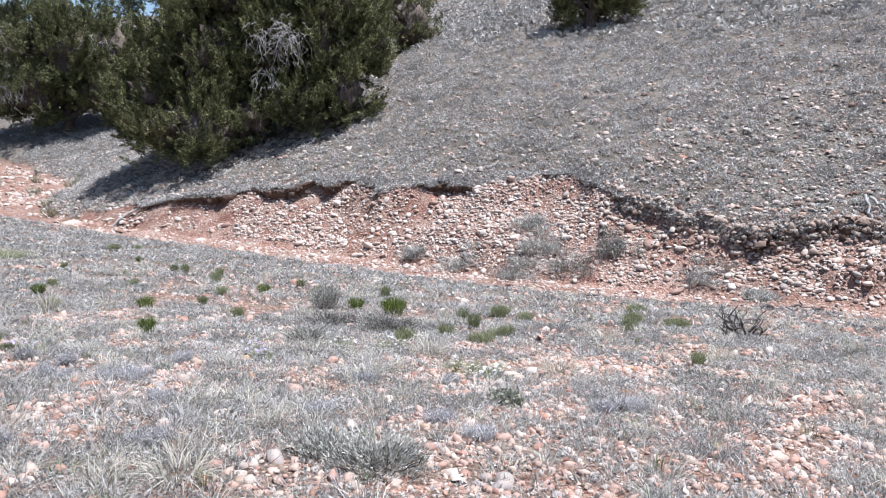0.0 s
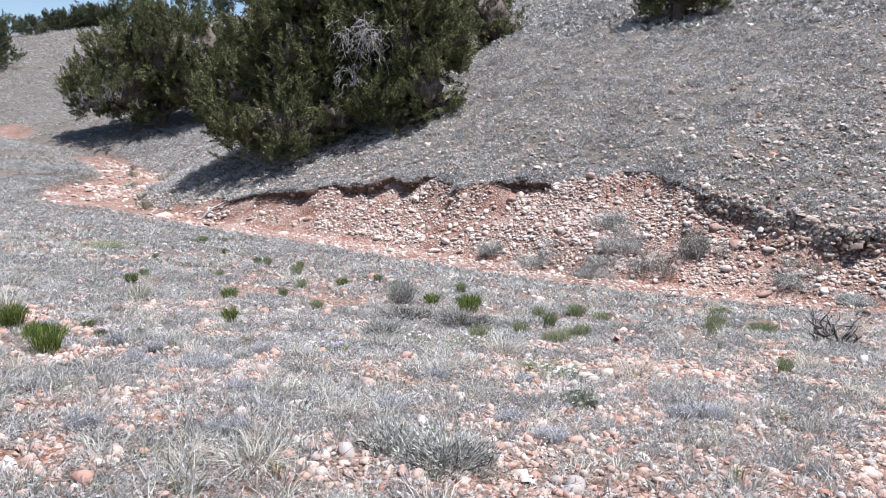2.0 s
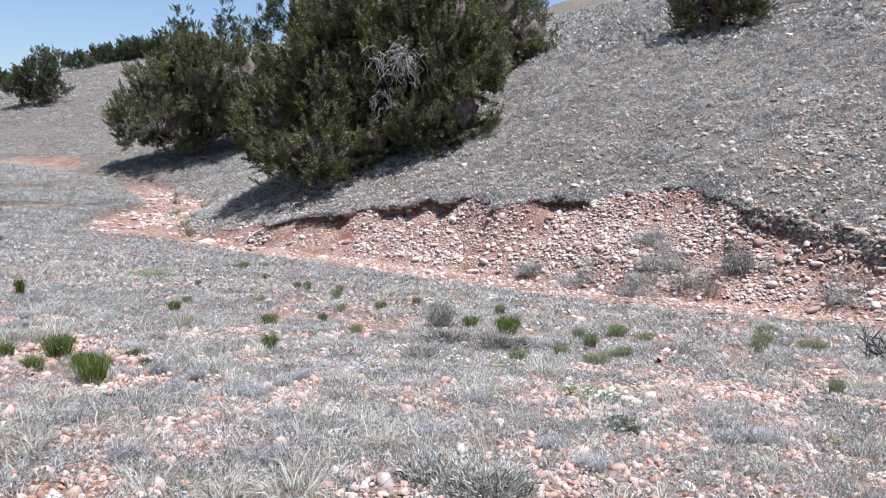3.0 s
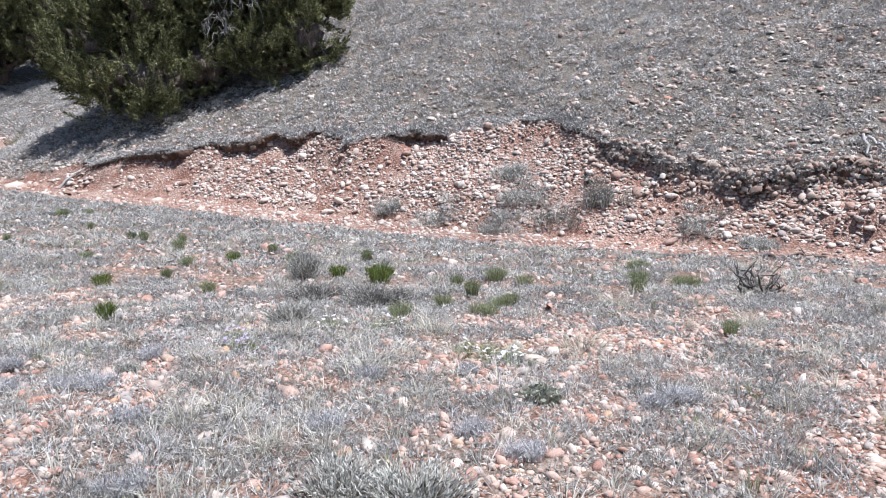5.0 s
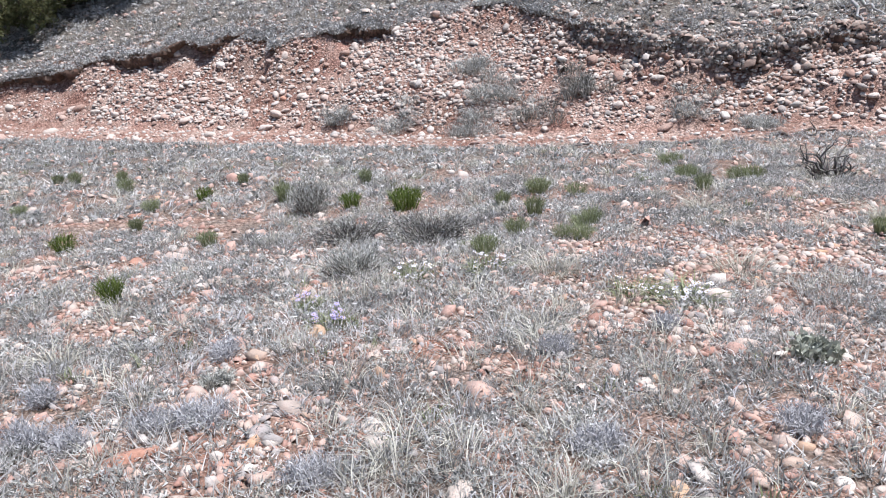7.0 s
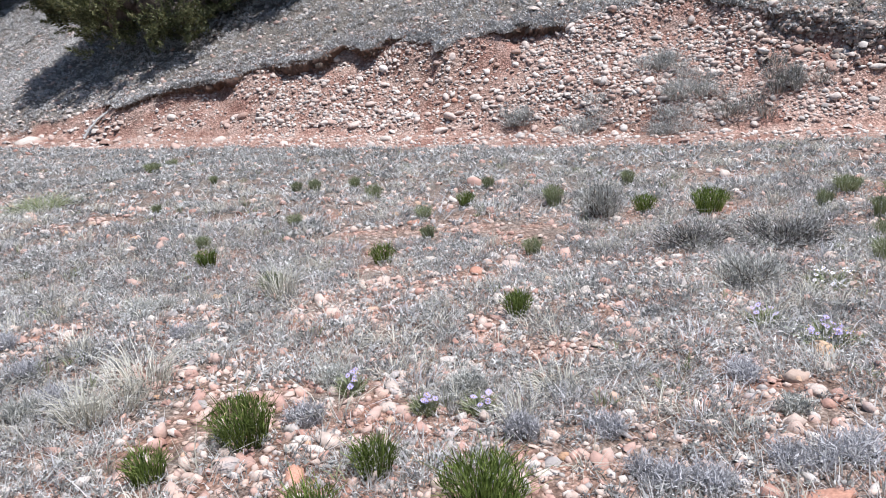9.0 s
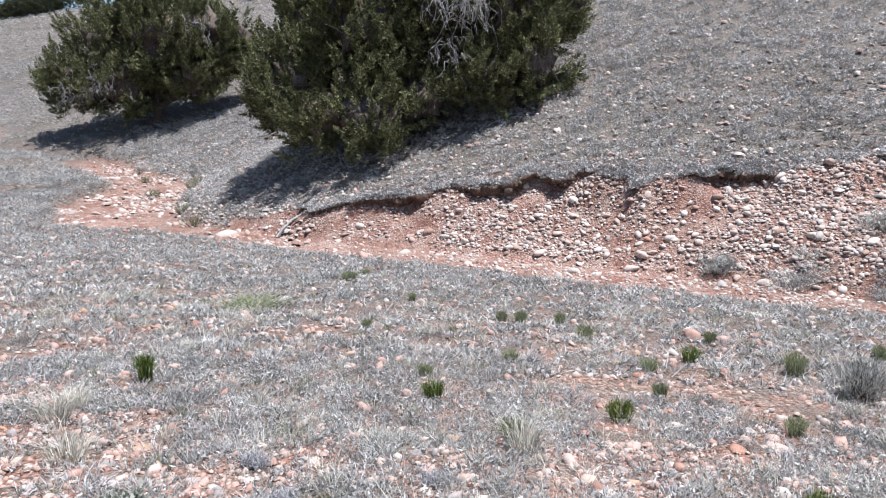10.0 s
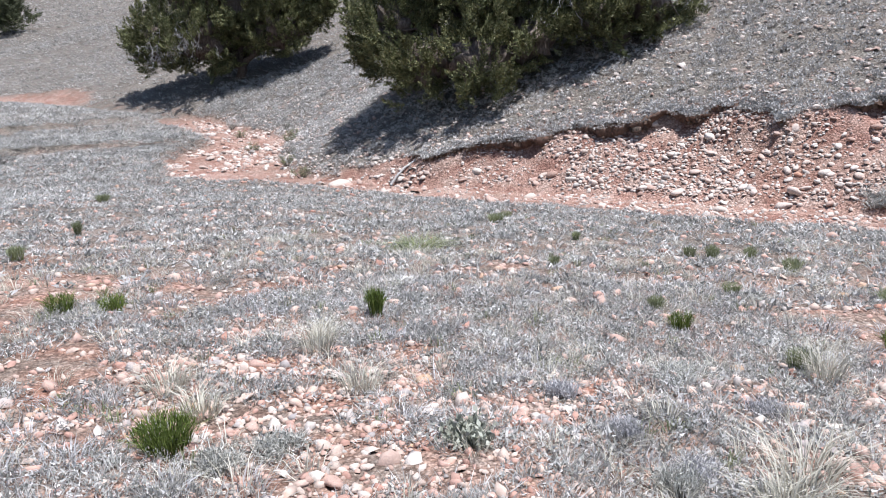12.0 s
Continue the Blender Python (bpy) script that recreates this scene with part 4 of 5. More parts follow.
keep = (b_ > .5) & (d_ < .4) & (rng.uniform(0, 1, len(wx_)) < np.clip(.5 + .8 * rough(wx_, wy_, 1.2, 36), 0, 1))
co, fa = stones(rng, wx_[keep], wy_[keep], wz_[keep], rng.gamma(3, .035, keep.sum()) + .04, 1, (.35, .6), .3)
stuff("wash_gravel", co, fa, COBBLE, "pale gravel in the bed of the dry wash", "gravel", True)


# ---- single plants ----
def sprig_plant(x, y, tall, wide, per, seed, mat, label, name="green_tuft", category="plant", thin=.006, lean=.55, group="green tufts in the meadow"):
    """A tuft of upright stems with short leaves along them."""
    r = np.random.default_rng(seed)
    ob = thing(name, x, y, label, category, group)
    o = np.zeros(1)
    co, fa = blades(r, o, o, o, per, tall * 1.1, wide, .6, lean * .8, thin, .15)
    piece("clump", co, fa, mat, ob)
    n = per
    a, u = r.uniform(0, 2 * np.pi, n), np.sqrt(r.uniform(0, 1, n))
    p = np.stack([np.cos(a) * u * wide * .95, np.sin(a) * u * wide * .95, tall * (.35 + .6 * np.sqrt(np.clip(1 - u * u * .8, 0, 1)) * r.uniform(.5, 1, n))], -1)
    d = np.stack([np.cos(a) * u * .6, np.sin(a) * u * .6, np.ones(n)], -1)
    co, fa = leaves(r, p, tall * .24, d * (.8, .8, 1.4), 3, .25, .055)
    piece("foliage", co, fa, mat, ob)
    return ob


TUFTS = [(-5.12, 6.32, .24, .20), (-5.48, 6.02, .17, .12), (-4.48, 5.9, .18, .13), (-4.05, 5.52, .24, .21), (-4.72, 5.58, .14, .14), (-6.12, 9.7, .16, .13), (-4.52, 9.6, .2, .15),
         (-3.56, 7.8, .2, .12), (-4.07, 10.4, .14, .10), (-3.57, 11.6, .18, .14), (-4.08, 11.1, .14, .14), (-4.66, 12.3, .2, .14), (-3.16, 9.45, .16, .12), (-2.58, 11.3, .26, .14),
         (-1.22, 10.2, .26, .22), (-1.8, 10.45, .2, .16), (-5.5, 11.1, .12, .12), (-8.5, 15.8, .16, .18), (-5.7, 12.9, .16, .10), (-5.45, 12.8, .2, .10), (.26, 8.72, .14, .14), (.02, 8.5, .12, .12),
         (-.74, 8.14, .18, .15), (2.12, 10.6, .16, .18), (1.96, 9.84, .2, .12), (2.6, 10.3, .16, .18), (.26, 10.3, .16, .18), (.62, 10.05, .16, .16), (-11.4, 9.0, .2, .17), (-11.0, 9.15, .18, .16),
         (-8.66, 9.45, .26, .1), (-16.9, 17.1, .16, .18), (-13.6, 11.0, .2, .12), (-14.4, 13.1, .24, .08), (-8.9, 6.65, .22, .19), (-1.6, 11.7, .2, .1), (-3.2, 12.4, .16, .1), (-7.3, 12.1, .14, .08),
         (-0.34, 8.74, 0.16, 0.14), (-0.04, 9.27, 0.2, 0.12), (0.37, 8.78, 0.16, 0.12), (0.14, 8.32, 0.14, 0.14), (-0.23, 9.86, 0.18, 0.1), (2.29, 11.41, 0.16, 0.2), (2.68, 10.11, 0.18, 0.16), (-4.95, 13.15, 0.16, 0.1), (2.27, 7.51, 0.14, 0.1), (-5.40, 8.88, 0.2, 0.12), (-6.28, 10.24, 0.14, 0.1), (-8.45, 16.75, 0.14, 0.14), (-7.12, 14.28, 0.14, 0.08)]
for i, (tx_, ty_, h_, w_) in enumerate(TUFTS):
    fresh = i in (0, 1, 2, 3, 4, 5, 6, 7, 9, 14, 15, 28, 29, 30, 34)
    sprig_plant(tx_, ty_, h_ * .95, w_ * .85, 260 if w_ > .17 else 150, 100 + i, GREEN if fresh else OLIVE,
                "bright green tuft of thin stems among gravel" if fresh else "dull green tuft of thin stems in dry grass", thin=.003)
mat_plant = sprig_plant(-9.2, 13.2, .12, .42, 260, 171, OLIVE, "flat spreading green plant in the meadow", "green_mat", thin=.006, lean=.9)


def flowering(x, y, wide, n, seed, petal, label):
    r = np.random.default_rng(seed)
    ob = thing("flower_clump", x, y, label, "flowers", "wild flowers")
    o = np.zeros(1)
    co, fa = blades(r, o, o, o, 170, .09, wide, .9, .5, .004, .2)
    piece("foliage", co, fa, OLIVE, ob)
    a, u = r.uniform(0, 2 * np.pi, n), np.sqrt(r.uniform(0, 1, n)) * wide
    for bx, by in zip(np.cos(a) * u, np.sin(a) * u):
        h = r.uniform(.07, .12)
        k = 12
        t = np.linspace(0, 2 * np.pi, k, endpoint=False) + r.uniform(0, 1)
        rad = r.uniform(.012, .020)
        tilt = r.normal(0, .3, 2)
        ring = [(0, 0, 0)]
        for tt in t:
            for q, w in ((tt - .2, .8), (tt, 1.0), (tt + .2, .8)):
                ring.append((math.cos(q) * rad * w, math.sin(q) * rad * w, .004))
        ring = np.array(ring)
        ring[:, 2] += ring[:, 0] * tilt[0] + ring[:, 1] * tilt[1]
        fa = np.array([(0, 3 * j + 1, 3 * j + 2) for j in range(k)] + [(0, 3 * j + 2, 3 * j + 3) for j in range(k)])
        flower = piece("flower", ring + (bx, by, h), fa, petal, ob)
        c, f = BALLS[1]
        piece("eye", c * (.005, .005, .004) + (bx, by, h + .004), f, YELLOW, flower, "yellow centre")
    return ob


flowering(-1.96, 6.82, .13, 24, 201, PURPLE, "clump of violet daisies in dry grass")
flowering(-.8, 7.7, .16, 24, 202, PETAL, "white and lilac daisies beside stones")
flowering(-1.36, 7.8, .14, 18, 203, PETAL, "pale daisies under a grey bush")
flowering(0.26, 6.60, .2, 30, 204, PETAL, "spreading white daisies in grey grass")
flowering(0.01, 6.79, .15, 18, 205, PETAL, "white daisies in grey grass")
flowering(-4.64, 6.8, .07, 9, 206, PURPLE, "small violet flowers by a grey cushion")
flowering(-4.25, 6.5, .06, 7, 207, PURPLE, "small violet flowers on gravel")
flowering(-3.98, 6.45, .07, 8, 208, PURPLE, "small violet flowers on gravel")
flowering(-2.12, 7.25, .08, 9, 209, PURPLE, "small violet flowers in dry grass")


def sage_bush(x, y, tall, wide, seed, mat, label, stems=30, feathery=False, name="sage_bush", sprays=260):
    """A low shrub: woody stems, each with small grey leaves."""
    r = np.random.default_rng(seed)
    ob = thing(name, x, y, label, "shrub", "grey shrubs")
    runs, tips = [], []
    for _ in range(stems):
        a, u = r.uniform(0, 2 * np.pi), math.sqrt(r.uniform(0, 1))
        e = np.array((math.cos(a) * wide * u, math.sin(a) * wide * u, tall * (1 - .45 * u * u) * r.uniform(.75, 1.05)))
        line = crooked(r, (e[0] * .25, e[1] * .25, -.03), e, 5, .1)
        runs.append(tube(line, np.linspace(.011 if mat is DARKSAGE else .008, .003, 5), 4))
        tips.append(line[2:])
    co, fa = joined(runs)
    piece("framework", co, fa, CHARRED if mat is DARKSAGE else BARK, ob)
    tips = np.vstack(tips)
    p = tips[r.integers(0, len(tips), sprays)] + r.normal(0, .025, (sprays, 3))
    d = p / (np.linalg.norm(p, axis=1)[:, None] + 1e-6)
    co, fa = leaves(r, p, .055 if feathery else .034, d + (0, 0, .5), 9, .6, .07 if feathery else .115)
    piece("foliage", co, fa, mat, ob)
    return ob


sage_bush(-2.25, 10.5, .38, .22, 301, SAGE, "grey feathery sage tuft in the meadow", 60, True, sprays=420)
sage_bush(-1.82, 9.1, .16, .36, 302, DARKSAGE, "low dark grey sage bush with dead stems", 80, sprays=330)
sage_bush(-1.1, 8.98, .19, .45, 303, DARKSAGE, "low dark sage bush with pale leaf tips", 110, sprays=520)
sage_bush(-1.82, 8.05, .16, .26, 304, SAGE, "thin-stemmed blue grey bush", 40, True)
sage_bush(-25.4, 23.6, .5, .8, 306, DARKSAGE, "dark grey bush on the bench", 50, sprays=500)
sage_bush(-0.27, 4.06, .15, .30, 307, SAGE, "low grey sage mat with pale leaves", 70, sprays=700)
sage_bush(-0.62, 4.14, .14, .22, 308, SAGE, "pale grey sage with curled leaves and dark stems", 50, sprays=420)
def sage_cushion(x, y, tall, wide, seed, kind):
    """A cushion of fine stiff shoots rising from a woody base."""
    r = np.random.default_rng(seed)
    mat, label = ((LILAC, "bluish grey sage cushion of fine shoots on gravel"), (SAGE, "pale grey feathery sage cushion among stones"), (GREYGREEN, "grey green leafy plant among stones"))[kind]
    ob = thing("sage_cushion", x, y, label, "shrub", "sage cushions")
    n = 9
    a, u = r.uniform(0, 2 * np.pi, n), np.sqrt(r.uniform(0, 1, n)) * wide * .7
    hx_, hy_ = np.cos(a) * u, np.sin(a) * u
    hz_ = land(hx_ + x, hy_ + y)[0] - ob.matrix_basis.translation.z
    co, fa = blades(r, hx_, hy_, hz_, 46, tall * r.uniform(.6, 1.1, n), wide * r.uniform(.3, .5, n), .7, .75, .0028, .25)
    piece("clump", co, fa, mat, ob)
    p = np.stack([np.repeat(hx_, 26), np.repeat(hy_, 26), np.repeat(hz_, 26)], -1) + r.normal(0, 1, (n * 26, 3)) * (wide * .26, wide * .26, tall * .16) + (0, 0, tall * .5)
    co, fa = leaves(r, p, .03 if kind < 2 else .045, np.zeros_like(p) + (0, 0, .6), 4, .5, .1 if kind < 2 else .28)
    piece("foliage", co, fa, mat, ob)
    runs = [tube(crooked(r, (0, 0, -.02), (q[0], q[1], q[2] + tall * .4), 4, .1), np.linspace(.007, .003, 4), 4) for q in zip(hx_, hy_, hz_)]
    co, fa = joined(runs)
    piece("framework", co, fa, CHARRED, ob, "dark woody stems")


SAGES = [
         (-3.81, 6.11, 0.12, 0.13, 0),
         (-3.45, 6.11, 0.09, 0.15, 0),
         (-2.57, 6.54, 0.1, 0.17, 0),
         (-3.11, 5.64, 0.11, 0.17, 0),
         (-2.52, 5.64, 0.11, 0.2, 0),
         (-2.54, 6.10, 0.1, 0.12, 1),
         (-4.86, 6.49, 0.12, 0.13, 0),
         (-4.72, 6.94, 0.13, 0.18, 1),
         (-4.05, 6.69, 0.13, 0.18, 1),
         (-6.40, 6.80, 0.14, 0.14, 1),
         (-0.08, 6.17, 0.1, 0.14, 0),
         (-0.75, 5.99, 0.1, 0.13, 0),
         (0.00, 4.92, 0.1, 0.18, 0),
         (-0.86, 5.00, 0.1, 0.16, 0),
         (0.26, 4.67, 0.1, 0.16, 0),
         (1.12, 5.47, 0.1, 0.13, 0),
         (0.42, 5.57, 0.12, 0.16, 2),
         (-2.01, 5.03, 0.11, 0.15, 0),
         (-2.74, 5.67, 0.1, 0.17, 0),
         (-3.32, 5.70, 0.12, 0.17, 0),
         (-6.24, 8.42, 0.12, 0.32, 1),
         (-6.66, 7.34, 0.1, 0.17, 0),
         (-6.98, 7.83, 0.11, 0.16, 0),
         (-6.33, 6.98, 0.12, 0.18, 0),
         (-5.84, 7.87, 0.1, 0.16, 0),
         (-7.44, 7.09, 0.1, 0.16, 2),
         (-8.38, 6.79, 0.12, 0.2, 1),
         (-8.59, 6.56, 0.13, 0.18, 1),
         (-1.61, 4.10, 0.1, 0.14, 0),
         (1.34, 5.72, 0.1, 0.2, 0),
         (-2.44, 3.89, 0.1, 0.15, 0)
]
for i, row in enumerate(SAGES):
    sage_cushion(row[0], row[1], row[2] * .9, row[3] * .72, 700 + i, row[4])


def bank_shrub(x, y, tall, wide, seed, mat, label):
    """A loose mound of thin grey stems and narrow leaves, several heads to one root."""
    r = np.random.default_rng(seed)
    ob = thing("bank_shrub", x, y, label, "shrub", "grey shrubs")
    n = 7
    hx_, hy_ = r.normal(0, .5, n) * wide, r.normal(0, .35, n) * wide
    hz_ = land(hx_ + x, hy_ + y)[0] - ob.matrix_basis.translation.z
    co, fa = blades(r, hx_, hy_, hz_, 70, tall * r.uniform(.5, 1.05, n), wide * r.uniform(.35, .6, n), .6, .8, .0045, .3)
    piece("clump", co, fa, mat, ob)
    a = r.integers(0, n, 260)
    p = np.stack([hx_[a], hy_[a], hz_[a]], -1) + r.normal(0, 1, (260, 3)) * (wide * .3, wide * .3, tall * .16) + (0, 0, tall * .45)
    co, fa = leaves(r, p, .06, np.zeros_like(p) + (0, 0, .6), 5, .5, .10)
    piece("foliage", co, fa, mat, ob)


for i, (bx, by, h_, w_) in enumerate(((-2.06, 17.5, .26, .36), (-.66, 16.75, .24, .55), (1.18, 16.2, .36, .6), (.57, 17.2, .34, .4), (1.75, 15.6, .34, .5), (2.5, 15.75, .38, .3),
                                      (.52, 15.95, .26, .45), (4.06, 14.5, .2, .5), (4.8, 13.65, .24, .35), (.95, 16.6, .26, .45))):
    m_ = DARKSAGE if i in (4, 5) else BANKSAGE
    bank_shrub(bx, by, h_, w_, 320 + i, m_, "grey twiggy shrub growing on the cut bank" if m_ is BANKSAGE else "dark dense shrub on the cut bank")
for i, (bx, by) in enumerate(((-16.6, 26.2), (-17.6, 28.6), (-18.0, 29.8), (-19.0, 31.6), (-18.9, 28.2), (-20.8, 31.2), (-22.4, 33.5), (-15.2, 23.6), (-16.2, 25.0))):
    sage_bush(bx, by, .35, .32, 340 + i, OLIVE if i % 3 else SAGE, "small shrub at the edge of the dry wash", 24, False, "wash_shrub", 160)


def straw_clump(x, y, tall, wide, seed):
    r = np.random.default_rng(seed)
    ob = thing("bunch_grass", x, y, "tall pale bunch grass tuft on gravel", "grass", "bunch grass")
    o = np.zeros(1)
    co, fa = blades(r, o, o, o, 150, tall * .85, wide * .85, .6, .65, .0028, .4)
    piece("tuft", co, fa, STRAW, ob)


for i, (bx, by, h_, w_) in enumerate(((-6.0, 6.65, .26, .18), (-5.3, 8.65, .3, .2), (-8.8, 8.4, .28, .2), (-9.4, 7.45, .26, .22), (-5.88, 6.8, .22, .24), (-9.0, 7.15, .24, .18), (-8.25, 7.75, .26, .2), (-.4, 7.4, .2, .24), (.9, 7.1, .18, .3), (2.6, 7.9, .2, .2), (1.5, 8.9, .2, .2), (-5.83, 7.04, 0.28, 0.26), (-1.23, 3.64, 0.16, 0.24), (-3.53, 6.62, 0.1, 0.2), (-8.89, 8.76, 0.24, 0.18))):
    straw_clump(bx, by, h_, w_, 360 + i)


def dead_shrub(x, y, seed):
    r = np.random.default_rng(seed)
    ob = thing("dead_shrub", x, y, "dark leafless shrub with thick crooked stems", "shrub")
    for _ in range(15):
        a = r.uniform(0, 2 * np.pi)
        e = np.array((math.cos(a) * r.uniform(.2, .48), math.sin(a) * r.uniform(.15, .35), r.uniform(.10, .32)))
        line = crooked(r, (0, 0, -.04), e, 6, .12)
        runs = [tube(line, np.linspace(.022, .010, 6), 5)]
        for _ in range(3):
            q = line[r.integers(2, 6)]
            runs.append(tube(crooked(r, q, q + r.normal(0, .09, 3) + (e[0] * .2, e[1] * .2, .07), 4, .1), np.linspace(.011, .004, 4), 4))
        co, fa = joined(runs)
        piece("stem", co, fa, CHARRED, ob)
    co, fa = blades(r, np.zeros(1), np.zeros(1), np.zeros(1), 80, .2, .3, 1, .4, .003)
    piece("grass", co, fa, STRAW, ob, "dry grass grown through the stems")


dead_shrub(3.38, 9.75, 401)


def lying_stick(a, b, thick, seed, label, mat):
    r = np.random.default_rng(seed)
    za, zb = high_at(*a), high_at(*b)
    ob = thing("dead_stick", a[0], a[1], label, "stick", z=za)
    line = crooked(r, (0, 0, thick * .6), (b[0] - a[0], b[1] - a[1], zb - za + thick * .6), 8, .05)
    co, fa = tube(line, np.linspace(thick, thick * .55, 8) * r.uniform(.85, 1.15, 8), 7)
    piece("stem", co, fa, mat, ob, smooth=True)
    for q in (3, 5):
        e = line[q] + r.normal(0, .18, 3) * (1, 1, .4) + (0, 0, .08)
        co, fa = tube(crooked(r, line[q], e, 4, .1), np.linspace(thick * .45, thick * .15, 4), 5)
        piece("twig", co, fa, mat, ob, smooth=True)


lying_stick((-12.1, 22.0), (-11.55, 22.75), .042, 411, "bleached dead stick leaning on the gully side", DEADWOOD)
lying_stick((-12.2, 22.3), (-11.4, 22.35), .035, 412, "dark dead stick lying in the gully", CHARRED)
lying_stick((2.6, 13.2), (3.5, 12.95), .05, 413, "weathered branch lying at the gully's edge", CHARRED)
lying_stick((4.6, 13.0), (5.6, 12.9), .035, 414, "thin dry branch on the gully floor", BARK)
lying_stick((1.5, 13.6), (2.2, 13.9), .03, 415, "thin dark twig in the grass", CHARRED)
lying_stick((-8.6, 9.5), (-8.85, 9.75), .012, 416, "pale dry twig in the grass", DEADWOOD)
lying_stick((-6.95, 24.2), (-6.4, 24.5), .025, 417, "bleached twigs on the slope below the tree", DEADWOOD)
# root at the top of the bank
root = thing("tree_root", 6.95, 15.05, "bare pale root hanging from the bank's edge", "root")
for i, (a_, b_) in enumerate((((0, -.1, .2), (-.05, -.75, -.42)), ((.05, -.2, .16), (.32, -.6, -.1)))):
    co, fa = tube(crooked(np.random.default_rng(420 + i), a_, b_, 7, .05), np.linspace(.035, .015, 7), 6)
    piece("root", co, fa, DEADWOOD, root, smooth=True)

# ---- single stones ----
SHAPES = []
for i in range(10):
    r = np.random.default_rng(500 + i)
    o = np.zeros(1)
    co, fa = stones(r, o, o, o, np.ones(1), 2, (.35, .6), .42, .15, .06)
    co = np.sign(co) * np.abs(co) ** np.array((.92, .9, .95))
    SHAPES.append((co, fa))


def rock_mesh(i, mat):
    return mesh_from("stone", *SHAPES[i], mat, False)


def rock(x, y, size, shape, mat, label, turn=0.0, lift=0.0):
    ob = new("rock", rock_mesh(shape, mat))
    ob.matrix_basis = pose(x, y, high_at(x, y) + lift, 0, 0, turn) @ Matrix.Scale(size, 4)
    return tagged(ob, label, "rock", "larger rocks")


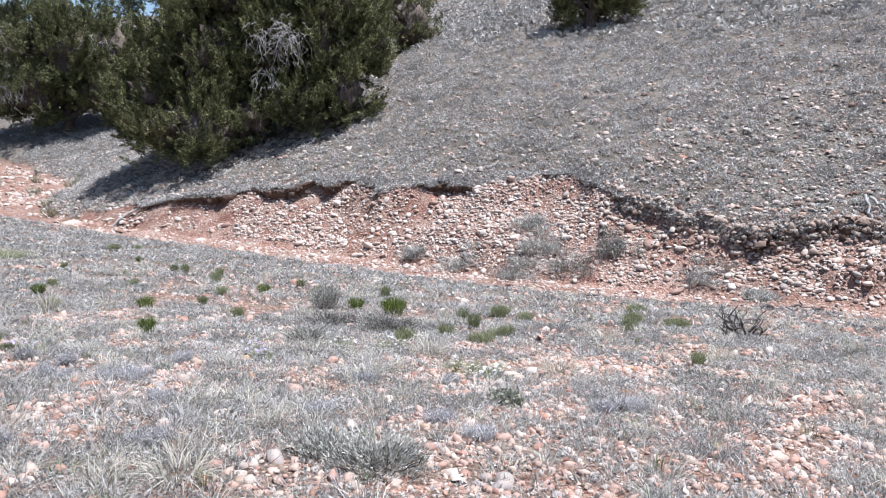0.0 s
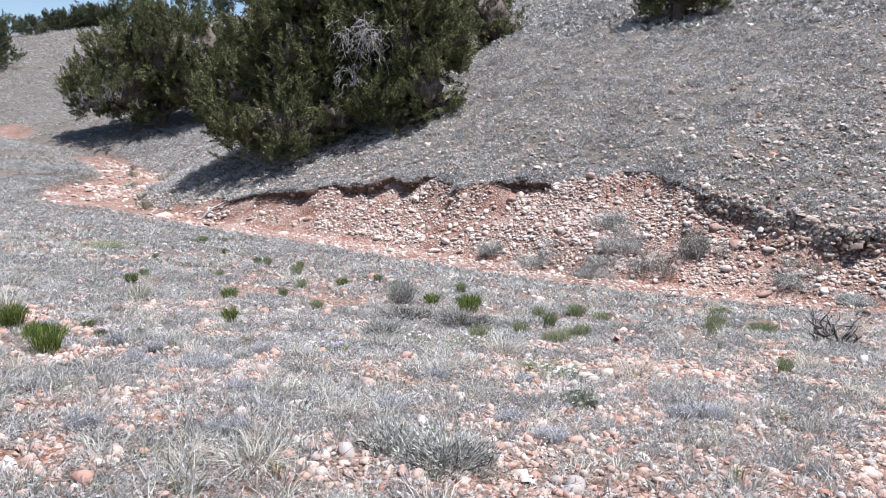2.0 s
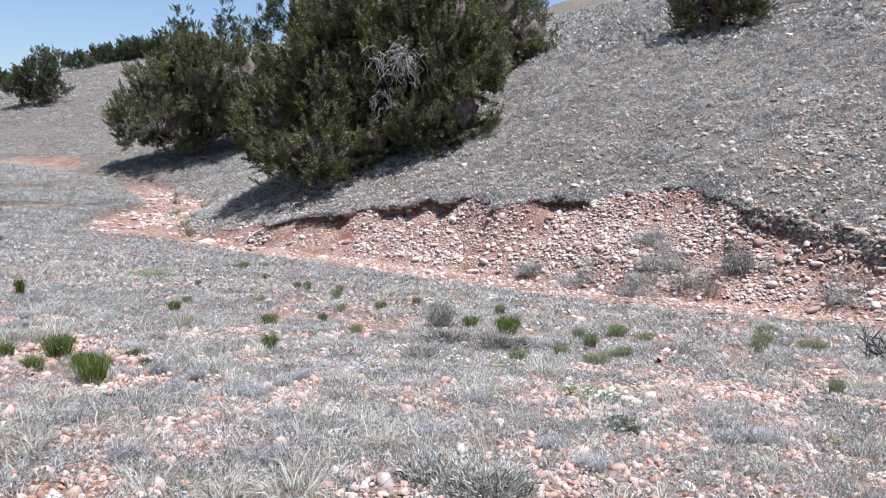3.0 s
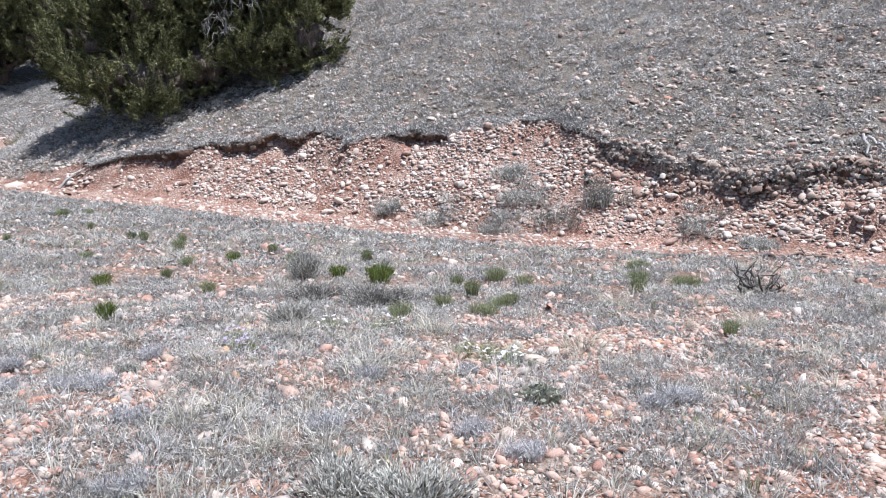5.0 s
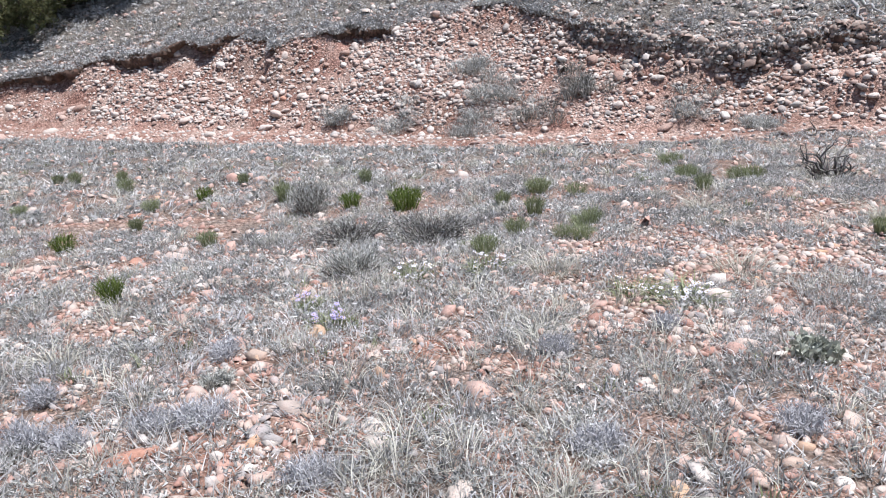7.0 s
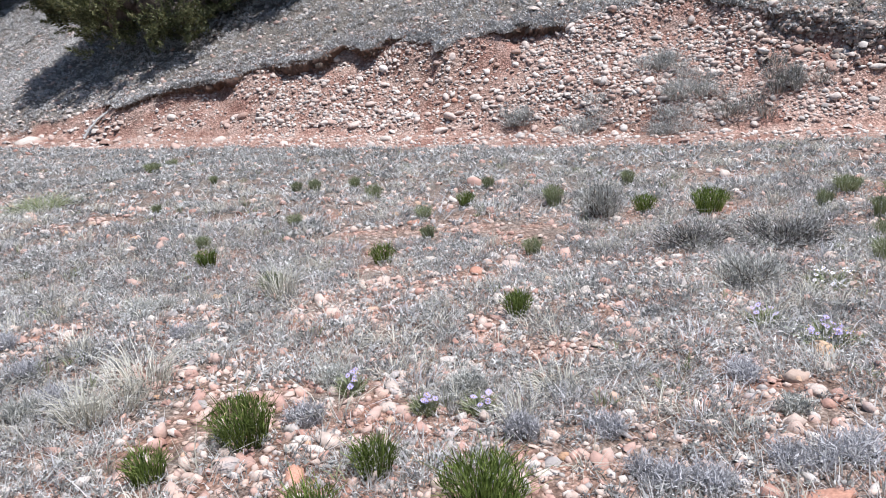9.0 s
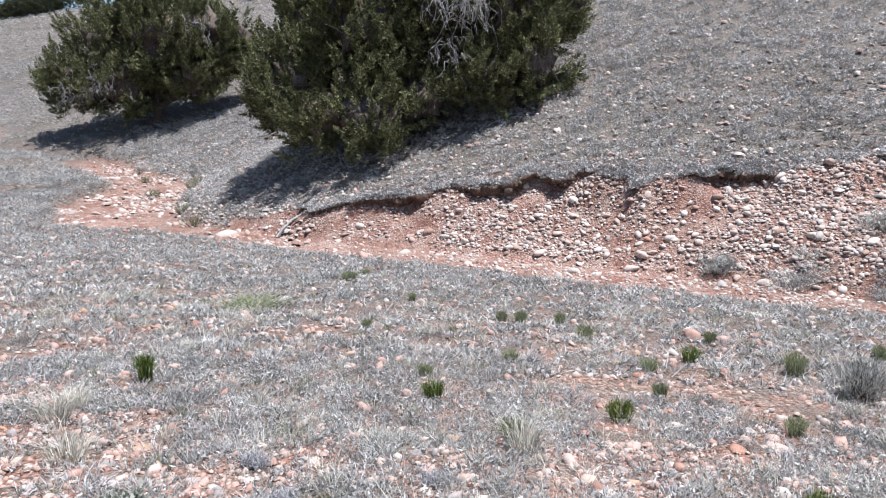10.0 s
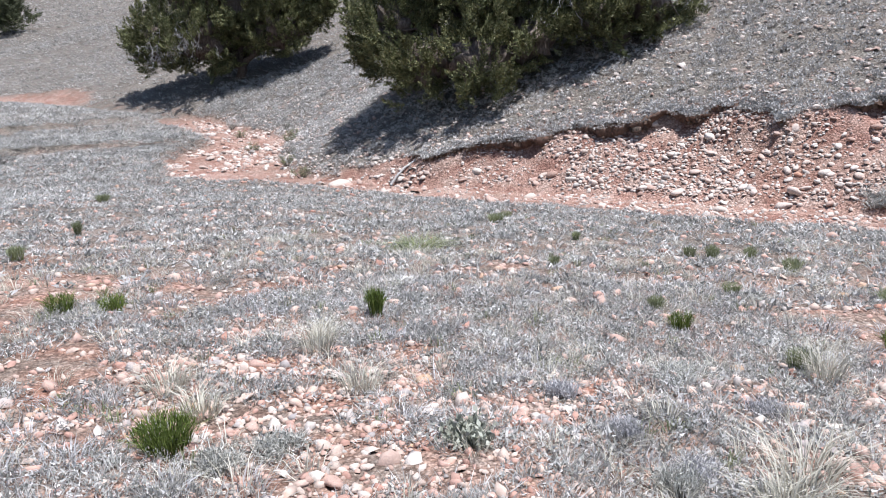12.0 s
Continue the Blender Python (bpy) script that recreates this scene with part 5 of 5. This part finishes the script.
for i, (bx, by, s_, m_, l_) in enumerate((
        (-1.72, 5.27, .20, PALE_STONE, "white knobbly stone in the meadow"), (.80, 5.28, .13, ORANGE_STONE, "smooth ochre stone among gravel"), (.68, 5.24, .15, RED_STONE, "pinkish stone among gravel"),
        (1.42, 5.39, .13, COBBLE_ONE, "rounded tan stone in grey grass"), (2.12, 4.82, .22, COBBLE_ONE, "rounded grey stone in the meadow"), (-3.38, 9.1, .24, COBBLE_ONE, "flat tan stone in the meadow"),
        (-3.72, 9.0, .2, RED_STONE, "dark red angular stone in the meadow"), (-4.1, 9.5, .2, PALE_STONE, "pale upright stone in the meadow"), (-4.83, 5.9, .17, RED_STONE, "smooth red stone beside a green tuft"),
        (-4.29, 5.98, .11, ORANGE_STONE, "round ochre pebble beside a green tuft"), (-5.66, 8.6, .17, RED_STONE, "pink stone in the meadow"), (-3.77, 5.78, .12, PALE_STONE, "pale flat pebble on gravel"),
        (.65, 6.77, .13, RED_STONE, "red stone in grey grass"), (-1.02, 10.75, .2, PALE_STONE, "pale stone beside a green tuft"), (-2.0, 10.85, .16, PALE_STONE, "white stone behind grey sage"), (-3.0, 11.2, .18, PALE_STONE, "white stone in the meadow"),
        (-4.2, 10.9, .2, RED_STONE, "pinkish round stone in the meadow"), (-1.7, 9.6, .22, RED_STONE, "pink stone beside dark sage"), (-2.3, 8.6, .14, PALE_STONE, "white stone by dark sage"), (-2.5, 8.65, .12, PALE_STONE, "white stone by dark sage"),
        (3.2, 15.67, .34, COBBLE_ONE, "large tan rock on the bank"), (3.7, 15.3, .32, PALE_STONE, "large pale rock on the bank"), (-2.66, 18.57, .32, PALE_STONE, "white rock on the cobble bank"),
        (-.4, 17.45, .3, PALE_STONE, "pale rock on the cobble bank"), (-3.09, 18.79, .28, RED_STONE, "dark rock on the cobble bank"), (3.55, 14.44, .36, COBBLE_ONE, "large rounded rock at the bank's foot"),
        (-7.46, 20.4, .26, PALE_STONE, "pale rock at the bank's foot"), (-7.2, 20.35, .24, COBBLE_ONE, "tan rock at the bank's foot"), (-9.74, 21.6, .34, PALE_STONE, "pale rock on red earth"), (-3.46, 18.15, .4, COBBLE_ONE, "large grey rock at the bank's foot"),
        (-3.2, 18.4, .36, COBBLE_ONE, "large grey rock on the bank"), (-5.2, 19.25, .38, COBBLE_ONE, "large round rock at the bank's foot"), (.9, 15.55, .26, COBBLE_ONE, "tan rock on the gully floor"), (-13.6, 22.3, .75, PALE_STONE, "large pale boulder on the gully floor"),
        (-13.3, 22.2, .4, COBBLE_ONE, "dark boulder beside the large one"), (4.25, 18.2, .2, RED_STONE, "pinkish stone on the hillside"), (-5.9, 23.2, .26, PALE_STONE, "white stone on the hillside"), (-4.6, 18.1, .34, PALE_STONE, "flat pale rock on the gully floor"),
        (-8.3, 19.9, .4, PALE_STONE, "flat pale slab on the gully floor"), (-1.3, 16.9, .34, PALE_STONE, "flat pale slab on the gully floor"), (5.9, 15.5, .3, COBBLE_ONE, "dark rock under the bank's edge"), (5.2, 15.6, .26, COBBLE_ONE, "tan rock at the bank's edge"),
        (-5.84, 8.78, 0.17, ORANGE_STONE, "smooth orange stone among gravel"),
        (-4.38, 11.37, 0.22, ORANGE_STONE, "rounded orange stone in the meadow"),
        (-5.39, 10.58, 0.18, RED_STONE, "pinkish stone beside grey sage"),
        (-7.90, 8.08, 0.2, ORANGE_STONE, "flat orange stone on gravel"),
        (-8.38, 8.88, 0.18, PALE_STONE, "pale stone beside bunch grass"),
        (-3.38, 9.31, 0.2, COBBLE_ONE, "flat tan stone in dry grass"),
        (-4.08, 9.84, 0.2, RED_STONE, "upright pinkish stone in dry grass"),
        (-3.07, 6.90, 0.16, PALE_STONE, "pale stone in grey grass"),
        (-2.06, 6.70, 0.18, ORANGE_STONE, "ochre stone below violet flowers"),
        (-2.26, 8.73, 0.17, PALE_STONE, "white stone below dark sage"),
        (-1.75, 5.42, 0.2, PALE_STONE, "knobbly white rock in dry grass"),
        (-1.46, 4.76, 0.2, PALE_STONE, "pale pink angular rock on gravel"),
        (-0.69, 4.62, 0.22, ORANGE_STONE, "ochre rock on gravel"),
        (-2.80, 5.41, 0.26, RED_STONE, "red flat rock on gravel"),
        (-1.66, 3.83, 0.16, PALE_STONE, "pale orange stone on gravel"),
        (-1.90, 4.24, 0.14, PALE_STONE, "whitish pebble in grey grass"),
        (-3.50, 9.48, 0.2, COBBLE_ONE, "flat tan stone in the meadow"))):
    rock(bx, by, s_ * (.72 if by < 12 else .78), i % 10, m_, l_, i * 47, -.06 * s_)

# stones beside the path, one by one
share = [rock_mesh(i, PEBBLE_ONE) for i in range(10)]
sr = np.random.default_rng(601)
count = 0
while count < 290:
    qx, qy = sr.uniform(-9.5, 2.8), sr.uniform(3.4, 8.4)
    if float(cover(np.array([qx]), np.array([qy]))[0]) > .62:
        continue
    ob = new("stone", share[count % 10])
    ob.matrix_basis = pose(qx, qy, high_at(qx, qy), 0, 0, sr.uniform(0, 360)) @ Matrix.Scale(float(sr.gamma(4, .011) + .03), 4)
    ob.parent = ground
    count += 1

# larger cobbles of the cut bank, one by one
cobble_mesh = [rock_mesh(i, COBBLE_ONE) for i in range(10)]
count = 0
while count < 270:
    qx, qy = sr.uniform(-9, 7.5), sr.uniform(13, 21)
    qz, qd, qk, qb = (float(v[0]) for v in land([qx], [qy]))
    if qb < .8 or qd < .1 or not 2.8 < qk < 7.9:
        continue
    ob = new("cobble", cobble_mesh[count % 10])
    ob.matrix_basis = pose(qx, qy, qz + .01, sr.uniform(10, 40), 0, sr.uniform(-40, 40)) @ Matrix.Scale(float(sr.gamma(4, .014) + .075), 4)
    ob.parent = ground
    count += 1
